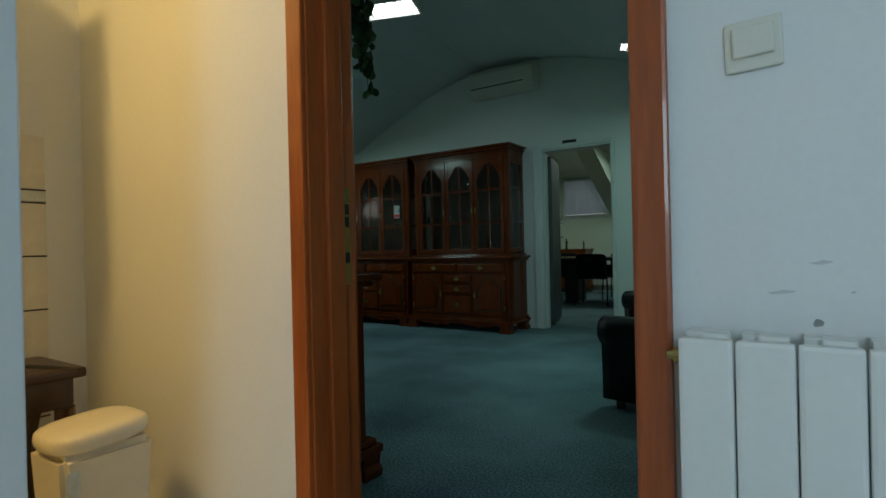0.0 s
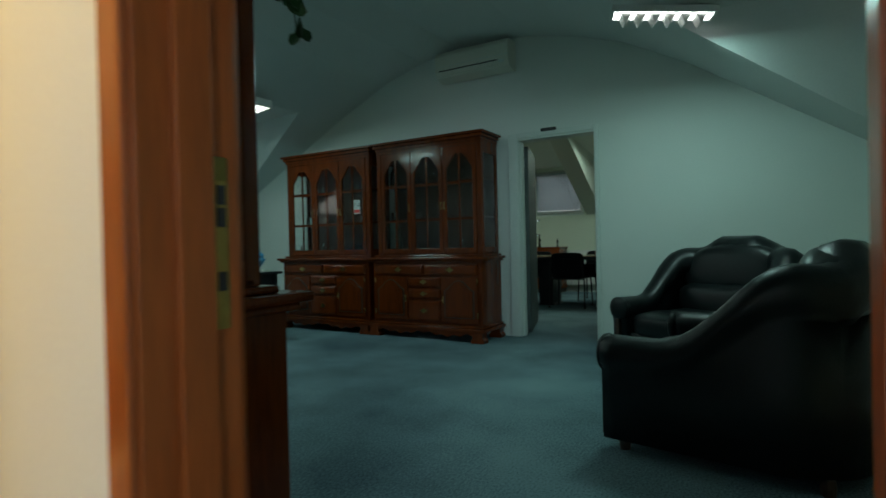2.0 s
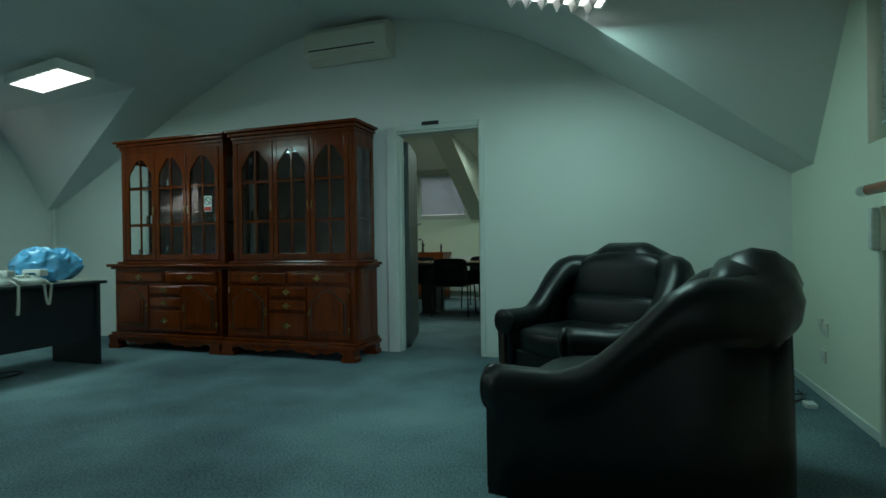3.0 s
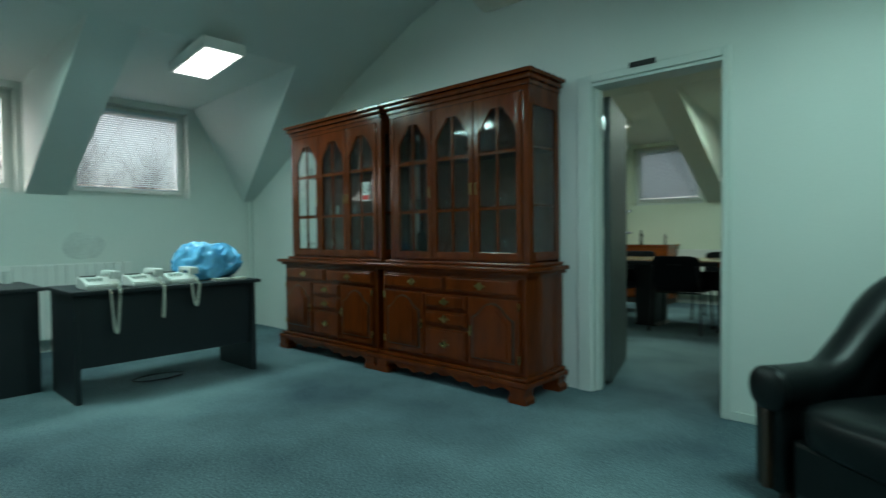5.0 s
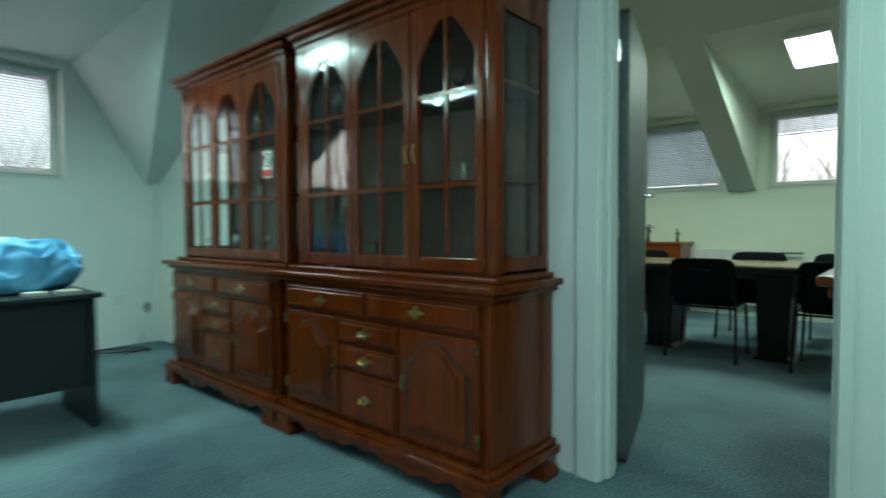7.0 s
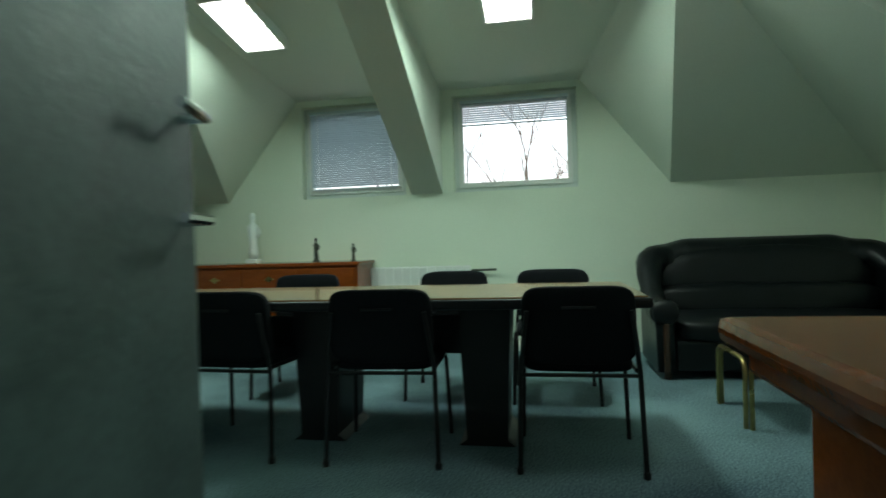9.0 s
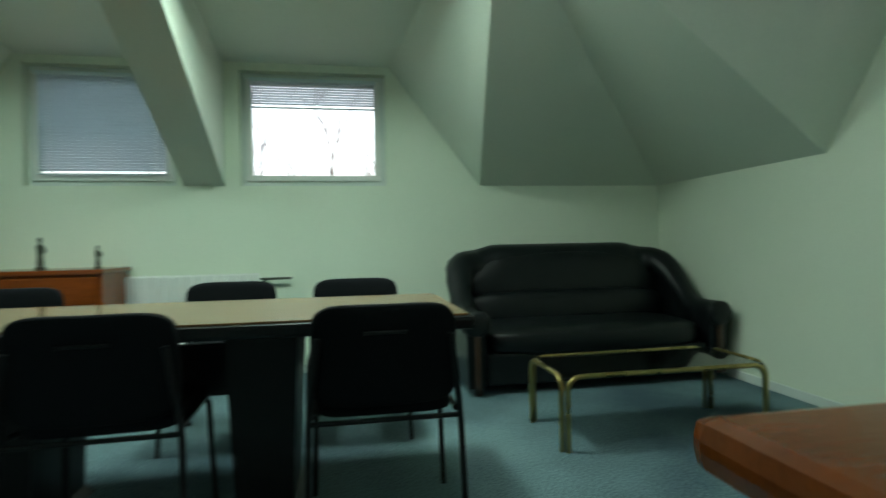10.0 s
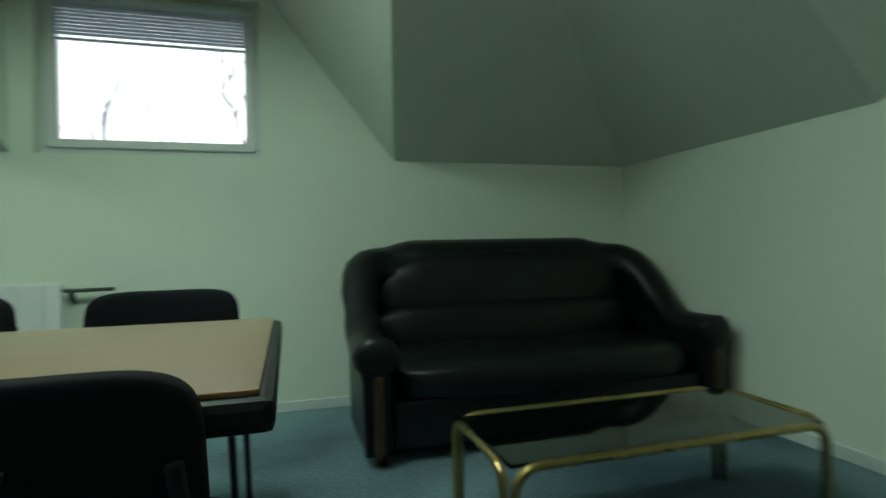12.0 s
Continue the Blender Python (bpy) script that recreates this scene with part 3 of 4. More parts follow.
        part("door_knob", bm, M_BRASS, d, "small brass knob")
    return cab


XC = -5.55
glazed_cabinet(pose(XC, YP0 - 0.555, 0), 1.38, "cherry-stained glazed cabinet with drawers against the office wall")
glazed_cabinet(pose(XC + 1.39, YP0 - 0.555, 0), 1.38, "cherry-stained glazed cabinet beside the office doorway")
glazed_cabinet(pose(-1.595, YH1 + 0.57, 0, 0, 0, 180), 1.38, "cherry-stained glazed cabinet just inside the hall door")


def glassware(x, y, z, kind):
    bm = bmesh.new()
    if kind == 0:
        lathe(bm, [(0.028, 0), (0.03, 0.004), (0.005, 0.012), (0.005, 0.06), (0.03, 0.085), (0.034, 0.12), (0.031, 0.14)], n=12)
    elif kind == 1:
        lathe(bm, [(0.03, 0), (0.036, 0.02), (0.036, 0.09), (0.034, 0.10)], n=12)
    else:
        lathe(bm, [(0.04, 0), (0.042, 0.02), (0.042, 0.16), (0.015, 0.21), (0.014, 0.27), (0.017, 0.28)], n=12)
    ob = part(("wine_glass", "drinking_glass", "bottle")[kind], bm, M_GLASS if kind < 2 else M_SMOKE, smooth=True, at=pose(x, y, z))
    tagged(ob, ("clear stemmed glass on the cabinet shelf", "clear drinking glass on the cabinet shelf", "dark glass bottle on the cabinet shelf")[kind],
           ("glass", "glass", "bottle")[kind], "things on the cabinet shelves")


rng = random.Random(4)
for base in (XC, XC + 1.39):
    for z in (0.884, 1.234, 1.601):
        for i in range(4):
            glassware(base + 0.17 + i * 0.28 + rng.uniform(-0.04, 0.04), YP0 - 0.24 + rng.uniform(-0.04, 0.04), z, rng.choice((0, 0, 1, 1, 2)))

# no-smoking sign on the cabinet glass
sign = thing("no_smoking_sign", pose(XC + 1.145, YP0 - 0.555 + 0.129, 1.42), "small white and red no-smoking sign on the glass", "sign")
boxpart("card", (-0.045, 0.045, -0.002, 0.0, -0.085, 0.065), M_WHITE, sign, bevel=0)
bm = bmesh.new()
ring = [(0.036 * math.cos(math.tau * i / 24), -0.0035, 0.015 + 0.036 * math.sin(math.tau * i / 24)) for i in range(25)]
tube(bm, ring, 0.004, 5)
box(bm, -0.03, 0.03, -0.005, -0.003, 0.011, 0.019, m=Matrix.Translation((0, 0, 0.015)) @ Matrix.Rotation(radians(45), 4, "Y") @ Matrix.Translation((0, 0, -0.015)))
part("ban_ring", bm, M_INK, sign)
boxpart("text_bar", (-0.04, 0.04, -0.0035, -0.002, -0.078, -0.04), M_RED, sign, bevel=0)

# plate over the office door
boxp = boxpart("door_plate", (-2.36, -2.2, YP0 - 0.028, YP0 - 0.02, DP[2] + 0.035, DP[2] + 0.068), M_INK, bevel=0.002)
tagged(boxp, "small dark plate fixed over the office doorway", "plate")


# ---- air conditioner ----
ac = thing("air_conditioner", pose(-3.46, YP0, 2.72), "ivory wall-mounted air conditioner with louvred outlet", "air conditioner")
bm = bmesh.new()
prism(bm, [(0, 0), (0.06, -0.012), (0.17, 0.02), (0.21, 0.07), (0.21, 0.24), (0.17, 0.29), (0.0, 0.29)], 0, 0.84)
for v in bm.verts:
    v.co = Vector((v.co.y, -v.co.x, v.co.z))
part("body", bm, M_PLAST, ac)
for z in (0.035, 0.055):
    boxpart("outlet_flap", (0.06, 0.72, -0.205, -0.16, z, z + 0.008), M_PLAST, ac, bevel=0.001, at=pose(0, 0, 0))
boxpart("outlet_slot", (0.05, 0.73, -0.2115, -0.205, 0.075, 0.088), M_INK, ac, bevel=0)
boxpart("seam", (0.0, 0.84, -0.2115, -0.209, 0.125, 0.13), M_STAIN, ac, bevel=0)
boxpart("display", (0.74, 0.80, -0.212, -0.209, 0.05, 0.08), M_STAIN, ac, bevel=0)


# ---- leather seats ----
def upholstered(name, m, W, D, H, arm, label, category, seats, group=""):
    """A leather seat whose back sweeps round into rolled arms. x across, y back, z up; front at y = 0."""
    ob = thing(name, m, label, category, group)
    t = 0.13
    r = 0.26
    path = []
    xe, yb = W / 2 - t / 2, D - t / 2
    for i in range(12):
        path.append((-xe, 0.02 + (yb - r - 0.02) * i / 12))
    for i in range(11):
        a = radians(180 - 90 * i / 10)
        path.append((-xe + r + r * math.cos(a), yb - r + r * math.sin(a)))
    k = 14 if W < 1.3 else 26
    for i in range(1, k):
        path.append((-xe + r + (2 * xe - 2 * r) * i / k, yb))
    path += [(-x, y) for x, y in path[:23][::-1]]

    def height(x, y):
        up = arm + (H - arm) * smooth((y - D * 0.26) / (D * 0.60))
        return up - (0.17 if W < 1.3 else 0.08) * max(0, abs(x) - (xe - r - 0.06)) / (r + 0.06) * smooth((y - D * 0.6) / (D * 0.4))
    bm = bmesh.new()
    rings = []
    for i, (x, y) in enumerate(path):
        a, b = Vector(path[max(i - 1, 0)]), Vector(path[min(i + 1, len(path) - 1)])
        d = (b - a).normalized()
        nx, ny = -d.y, d.x
        h = height(x, y)
        rise = smooth((y - D * 0.45) / (D * 0.5))
        lean = -0.02 * rise
        ruck = 0.005 * math.sin(i * 1.9) + 0.004 * noise.noise(Vector((x * 9, y * 9, 3)))
        rr = 0.085 + 0.045 * rise + ruck
        prof = [(-0.055, 0.06), (-0.055, h - 0.2)] + [(0.012 - 0.045 * rise + rr * math.cos(radians(g)), h - rr + rr * math.sin(radians(g))) for g in (215, 185, 155, 125, 95, 65, 35, 5, -25, -50)] + [(0.06, h - 0.21), (0.06, 0.3), (0.055, 0.06)]
        rings.append([bm.verts.new((x + nx * (u + lean * (z / H)), y + ny * (u + lean * (z / H)), z)) for u, z in prof])
    n = len(rings[0])
    for a, b in zip(rings, rings[1:]):
        for j in range(n):
            bm.faces.new((a[j], a[(j + 1) % n], b[(j + 1) % n], b[j]))
    bm.faces.new(rings[0])
    bm.faces.new(rings[-1][::-1])
    part("shell", bm, M_BLACK, ob, smooth=True)
    iw = W - 2 * t
    bm = bmesh.new()
    box(bm, -iw / 2 + 0.01, iw / 2 - 0.01, 0.05, D - t - 0.02, 0.06, 0.27, 0.02)
    part("base", bm, M_BLACK, ob)

    def wrinkle(p):
        return p + Vector((0, 0, 0.010 * noise.noise(p * 7) + 0.004 * noise.noise(p * 22)))
    for s in range(seats):
        cw = iw / seats
        cx = -iw / 2 + cw * (s + 0.5)
        bm = bmesh.new()
        blob(bm, (cx, 0.02 + (D - t) * 0.46, 0.335), (cw / 2, (D - t) * 0.48, 0.095), e=5, nu=36, nv=18, warp=wrinkle)
        part("seat_cushion", bm, M_BLACK, ob, smooth=True)
        for zc, hh, yy in ((0.50, 0.13, D - t - 0.13), (0.735, 0.185, D - t - 0.085)):
            def lean_back(p):
                q = wrinkle(p)
                arch = 0.05 * (abs(q.x) / (W / 2)) ** 2 * (1 if zc > 0.6 else 0)
                return Vector((q.x * (1 - 0.10 * (zc > 0.6) * max(0, q.z - zc) / hh), q.y + 0.12 * (q.z - 0.5), q.z - arch))
            bm = bmesh.new()
            blob(bm, (cx, yy, zc), (cw / 2 + 0.01, 0.105, hh), e=3.6, nu=36, nv=18, warp=lean_back)
            part("back_cushion", bm, M_BLACK, ob, smooth=True)
    for sx in (-1, 1):
        bm = bmesh.new()
        box(bm, sx * xe - 0.02, sx * xe + 0.02, -0.004, 0.03, 0.06, arm - 0.16, 0.012)
        part("arm_facing", bm, M_DARKW, ob, "dark wooden arm front")
        bm = bmesh.new()
        blob(bm, (sx * (xe + 0.0), 0.02, arm - 0.085), (0.09, 0.035, 0.088), e=2.2, nu=20, nv=12)
        part("arm_roll", bm, M_BLACK, ob, smooth=True)
        for y in (0.09, D - 0.15):
            bm = bmesh.new()
            lathe(bm, [(0.025, 0), (0.028, 0.03), (0.024, 0.065)], sx * (xe - 0.02), y, 10)
            part("foot", bm, M_DARKW, ob)
    return ob


def facing(x, y, fx, fy):
    """A pose whose front (-y) looks towards (fx, fy), with the middle of its front edge at x, y."""
    return pose(x, y, 0, 0, 0, math.degrees(math.atan2(fx, -fy)))


upholstered("armchair", facing(-1.03, 3.68, -0.985, 0.17), 1.10, 1.01, 0.95, 0.53, "black leather armchair with rolled arms by the door", "armchair", 1, "leather armchairs")
upholstered("armchair", facing(-1.05, 4.60, -0.56, -0.83), 1.06, 0.90, 0.98, 0.53, "black leather armchair against the office wall", "armchair", 1, "leather armchairs")
upholstered("sofa", pose(-0.50, 9.84, 0), 1.86, 0.92, 0.98, 0.56, "wide black leather sofa under the sloping ceiling", "sofa", 1)


# ---- desks of the long room ----
def panel_desk(m, W, D, label):
    ob = thing("desk", m, label, "desk", "graphite office desks")
    boxpart("desktop", (0, W, 0, D, 0.695, 0.72), M_DESK, ob, bevel=0.006)
    for x in (0.02, W - 0.055):
        boxpart("side_panel", (x, x + 0.035, 0.06, D - 0.05, 0, 0.695), M_DESK, ob)
    boxpart("front_panel", (0.055, W - 0.055, 0.09, 0.11, 0.22, 0.695), M_DESK, ob)
    return ob


# the fronts look east, so local x runs north
panel_desk(pose(-4.86, 3.42, 0, 0, 0, 90), 1.26, 0.66, "graphite laminate desk with telephones standing on it")
d2 = thing("desk", pose(-5.44, 2.0, 0, 0, 0, 90), "graphite laminate desk with a closed front", "desk", "graphite office desks")
boxpart("desktop", (0, 1.41, 0, 0.75, 0.695, 0.72), M_DESK, d2, bevel=0.006)
boxpart("front_panel", (0.02, 1.38, 0.04, 0.06, 0.0, 0.695), M_DESK, d2)
for x in (0.02, 1.345):
    boxpart("side_panel", (x, x + 0.035, 0.06, 0.70, 0, 0.695), M_DESK, d2)


def telephone(x, y, z, rz, drop, loop):
    ph = thing("telephone", pose(x, y, z, 0, 0, rz) @ Matrix.Diagonal((1.12, 1.12, 1.4, 1)), "white desk telephone with a coiled cord hanging over the desk edge", "telephone", "telephones on the desk")
    bm = bmesh.new()
    prism(bm, [(0, 0), (0.21, 0), (0.21, 0.055), (0.10, 0.045), (0, 0.022)], -0.09, 0.09)
    bmesh.ops.bevel(bm, geom=bm.edges[:], offset=0.006, segments=2, affect="EDGES")
    part("body", bm, M_WHITE, ph)
    bm = bmesh.new()
    box(bm, 0.0, 0.20, -0.085, -0.035, 0.062, 0.082, 0.008)
    box(bm, 0.0, 0.05, -0.088, -0.032, 0.045, 0.075, 0.01)
    box(bm, 0.155, 0.205, -0.088, -0.032, 0.05, 0.075, 0.01)
    part("handset", bm, M_WHITE, ph)
    for i in range(4):
        for j in range(3):
            boxpart("key", (0.05 + i * 0.03, 0.067 + i * 0.03, -0.005 + j * 0.028, 0.013 + j * 0.028, 0.036, 0.050), M_STAIN, ph, bevel=0.002)
    boxpart("display", (0.172, 0.20, -0.005, 0.075, 0.05, 0.057), M_INK, ph, bevel=0)
    pts = []
    n = 260
    for i in range(n):
        u = i / (n - 1)
        cx = -0.03 - 0.04 * math.sin(min(1, u * 5) * math.pi / 2)
        if u < 0.15:
            cz = 0.02 - 0.02 * (u / 0.15)
            cx = -0.07 * (u / 0.15)
            cy = -0.06
        else:
            v = (u - 0.15) / 0.85
            cx = -0.07
            cz = -drop * math.sin(v * math.pi * (1.0 if loop else 0.5))
            cy = -0.06 + (0.05 * v if loop else 0.01 * v)
        a = i * 1.25
        pts.append((cx + 0.008 * math.cos(a), cy + 0.008 * math.sin(a) * 0.9, cz + 0.004 * math.sin(a)))
    bm = bmesh.new()
    tube(bm, pts, 0.0028, 5)
    part("coiled_cord", bm, M_PLAST, ph, "cream coiled cord")


for y, dr, lp in ((3.62, 0.20, True), (3.89, 0.15, False), (4.13, 0.11, True)):
    telephone(-4.93, y, 0.72, 180, dr, lp)

bag = bmesh.new()


def crumple(p):
    q = p + Vector((noise.noise(p * 6 + Vector((3, 0, 0))), noise.noise(p * 6 + Vector((0, 7, 0))), noise.noise(p * 7))) * 0.045
    q = q + Vector((1, 0.4, 1)) * (0.05 * (0.5 - abs(noise.noise(p * 11))) - 0.02 * abs(noise.noise(p * 26)))
    q.z = max(q.z, 0.722)
    return q


blob(bag, (-5.22, 4.40, 0.84), (0.17, 0.27, 0.15), e=2.2, nu=80, nv=48, warp=crumple)
tagged(part("plastic_bag", bag, M_BAG, smooth=True), "crumpled bright blue plastic bag lying on the desk", "bag")
for i, y in enumerate((4.36, 4.5)):
    o = boxpart("paper_packet", (-5.02, -4.93, y, y + 0.10, 0.72, 0.738), M_PLAST, bevel=0.004)
    tagged(o, "small cream packet lying on the desk", "packet", "packets on the desk")

# papers and cables on the second desk
bm = bmesh.new()
for k in range(5):
    tube(bm, [(-5.62 + 0.07 * math.cos(i * 0.7 + k) - k * 0.01, 2.9 + 0.09 * math.sin(i * 0.7 + k * 1.3), 0.728 + 0.006 * k) for i in range(12)], 0.005, 5)
tagged(part("cable_coil", bm, M_DARKW), "coil of dark cable lying on the desk", "cable")
bm = bmesh.new()
lathe(bm, [(0.028, 0), (0.03, 0.005), (0.03, 0.085), (0.032, 0.09)], n=14)
tagged(part("pen_cup", bm, M_STAIN, at=pose(-6.05, 3.3, 0.72)), "small grey pen cup on the desk", "cup")

# boards, patches and marks on the window wall
o = boxpart("white_board", (XW + 0.004, XW + 0.022, 2.25, 3.22, 0.60, 1.38), M_PATCH, bevel=0.003)
tagged(o, "blank white board fixed to the window wall", "board")
bm = bmesh.new()
blob(bm, (XW + 0.001, 4.06, 0.98), (0.003, 0.17, 0.12), e=2.6, nu=30, nv=16, warp=lambda p: p + Vector((0, 0.03 * noise.noise(p * 9), 0.04 * noise.noise(p * 8 + Vector((5, 0, 0))))))
structure(part("wall_stain", bm, M_STAIN), "grey smudge on the wall paint")


for name, y, z, w, h, mat in (("plaster_hole", 5.679, 0.329, 0.035, 0.05, M_CHIP), ("peeling_paint", 5.638, -0.020, 0.05, 0.11, M_STAIN), ("cable_stub", 5.927, 1.077, 0.02, 0.012, M_INK)):
    bm = bmesh.new()
    prism(bm, [(w * (1 + 0.3 * math.sin(2.7 * i + w * 90)) * math.cos(math.tau * i / 13), h * (1 + 0.3 * math.cos(3.9 * i + h * 70)) * math.sin(math.tau * i / 13)) for i in range(13)], -0.001, 0.003)
    structure(part(name, bm, mat, at=pose(XW + 0.002, y, z, 0, 0, 90)), "chipped and peeling patch low on the wall")


# ---- radiators ----
def radiator(m, count, h, label, pitch=0.08, depth=0.085, valve=True):
    """Cast radiator sections along x, standing off the wall behind y = 0."""
    ob = thing("radiator", m, label, "radiator", "white radiators")
    bm = bmesh.new()
    box(bm, 0.001, pitch - 0.001, -depth, -depth + 0.022, 0, h - 0.01, 0.007)
    box(bm, pitch / 2 - 0.012, pitch / 2 + 0.012, -depth + 0.02, -0.012, 0.01, h - 0.03, 0.004)
    box(bm, 0.005, pitch - 0.005, -0.018, -0.008, 0.02, h - 0.03)
    for k in range(4):
        y = -depth + 0.022 + k * 0.015
        x = 0.008 if k % 2 else 0.03
        box(bm, x, x + pitch - 0.04, y, y + 0.006, h - 0.022, h - 0.004)
    first = part("section", bm, M_WHITE, ob)
    for i in range(1, count):
        c = new("section", first.data)
        c.parent = ob
        c.location = (i * pitch, 0, 0)
    bm = bmesh.new()
    for z in (0.06, h - 0.07):
        tube(bm, [(0, -0.045, z), (count * pitch, -0.045, z)], 0.018, 8)
    part("header_pipe", bm, M_WHITE, ob)
    if valve:
        bm = bmesh.new()
        tube(bm, [(-0.002, -0.045, h - 0.045), (-0.012, -0.045, h - 0.045)], 0.013, 8)
        tube(bm, [(-0.012, -0.045, h - 0.045), (-0.022, -0.045, h - 0.045)], 0.008, 8)
        part("bleed_valve", bm, M_BRASS, ob, "brass bleed valve")
    bm = bmesh.new()
    for x in (pitch * 1.5, (count - 1.5) * pitch):
        box(bm, x, x + 0.02, -0.02, 0.0, h - 0.15, h - 0.10)
        box(bm, x, x + 0.02, -0.02, 0.0, 0.08, 0.12)
    part("wall_bracket", bm, M_WHITE, ob)
    return ob


radiator(pose(-0.275, YH0, 0.16), 9, 0.64, "white sectional radiator on the hall wall", pitch=0.0775)
radiator(pose(XE, 8.41, 0.06, 0, 0, -90), 14, 0.73, "white sectional radiator on the end wall", valve=False)
radiator(pose(XE, 3.9, 0.12, 0, 0, -90), 14, 0.73, "white sectional radiator below the end dormer")
radiator(pose(-3.95, YN, 0.14), 14, 0.66, "white sectional radiator under the dormer window")
radiator(pose(XW, 3.32, 0.12, 0, 0, 90), 14, 0.70, "white sectional radiator behind the desks")

bm = bmesh.new()
tube(bm, [(-2.86, YN - 0.05, 0.75), (-2.78, YN - 0.05, 0.75), (-2.60, YN - 0.05, 0.752)], 0.010, 8)
tube(bm, [(-2.80, YN - 0.05, 0.75), (-2.80, YN - 0.03, 0.70), (-2.80, YN - 0.0, 0.69)], 0.014, 8)
tagged(part("radiator_valve", bm, M_BRONZE), "metal radiator valve on the far wall", "valve")


# ---- east end of the long room ----
rail = thing("handrail", pose(XE - 0.10, 4.25, 1.20), "short round wooden rail with a metal end cap on the wall", "rail")
bm = bmesh.new()
tube(bm, [(0, -0.09, 0), (0, -1.3, 0)], 0.024, 14)
part("bar", bm, M_JAMB, rail, smooth=True)
bm = bmesh.new()
tube(bm, [(0, 0, 0), (0, -0.005, 0), (0, -0.09, 0)], 0.026, 14)
part("end_cap", bm, M_CHROME, rail, "brushed metal end cap")
for y in (-0.4, -1.1):
    bm = bmesh.new()
    tube(bm, [(0, y, 0), (0.05, y, -0.01), (0.098, y, -0.02)], 0.008, 8)
    part("bracket", bm, M_CHROME, rail)
ip = thing("intercom_phone", pose(XE, 4.29, 0.92), "grey-white wall intercom handset", "intercom")
boxpart("base", (-0.03, 0, -0.045, 0.045, 0, 0.21), M_PLAST, ip, bevel=0.006)
boxpart("handset", (-0.065, -0.03, -0.04, 0.0, 0.005, 0.205), M_STAIN, ip, bevel=0.01)
bm = bmesh.new()
tube(bm, [(-0.012, 0.0, 0), (-0.012, 0.0, -0.95)], 0.012, 6)
part("cable_duct", bm, M_TRIM, ip, "painted cable duct")


def socket(x, y, z, rz, label="worn white wall socket"):
    ob = thing("wall_socket", pose(x, y, z, 0, 0, rz), label, "socket", "wall sockets")
    boxpart("plate", (-0.04, 0.04, -0.012, 0, -0.04, 0.04), M_PLAST, ob, bevel=0.004)
    bm = bmesh.new()
    lathe(bm, [(0.021, 0), (0.021, 0.003)], n=14)
    for v in bm.verts:
        v.co = Vector((v.co.x, -0.0125 - v.co.z, v.co.y))
    part("insert", bm, M_STAIN, ob)


socket(XE, 5.18, 0.45, -90)
socket(XE, 5.09, 0.43, -90)
socket(XE, 5.13, 0.26, -90, "loose dark wall socket near the floor")
socket(XW, 5.45, 0.42, 90)
bm = bmesh.new()
for k in range(4):
    tube(bm, [(0.42 - 0.03 * k - 0.05 * i + 0.06 * math.sin(i * 1.1 + k), 5.2 - 0.09 * i + 0.08 * math.cos(i * 0.8 + k * 2), 0.006 + 0.004 * k) for i in range(9)], 0.004, 5)
tagged(part("floor_cables", bm, M_INK), "loose black cables lying on the carpet", "cables")
tagged(boxpart("junction_box", (0.36, 0.42, 4.86, 4.95, 0.0, 0.025), M_WHITE, bevel=0.004), "small white junction box on the carpet", "box")
bm = bmesh.new()
for k in range(3):
    tube(bm, [(-6.8 + 0.16 * math.cos(i * 0.6 + k), 5.35 + 0.22 * math.sin(i * 0.6 + 2 * k), 0.006 + 0.004 * k) for i in range(10)], 0.004, 5)
tagged(part("floor_cables", bm, M_INK), "loose dark cables in the room corner", "cables")
bm = bmesh.new()
tube(bm, [(-5.25 + 0.10 * math.cos(i * 0.55), 4.05 + 0.18 * math.sin(i * 0.55), 0.006 + 0.0005 * i) for i in range(14)], 0.004, 5)
tagged(part("floor_cables", bm, M_INK), "loop of black cable under the desk", "cables")


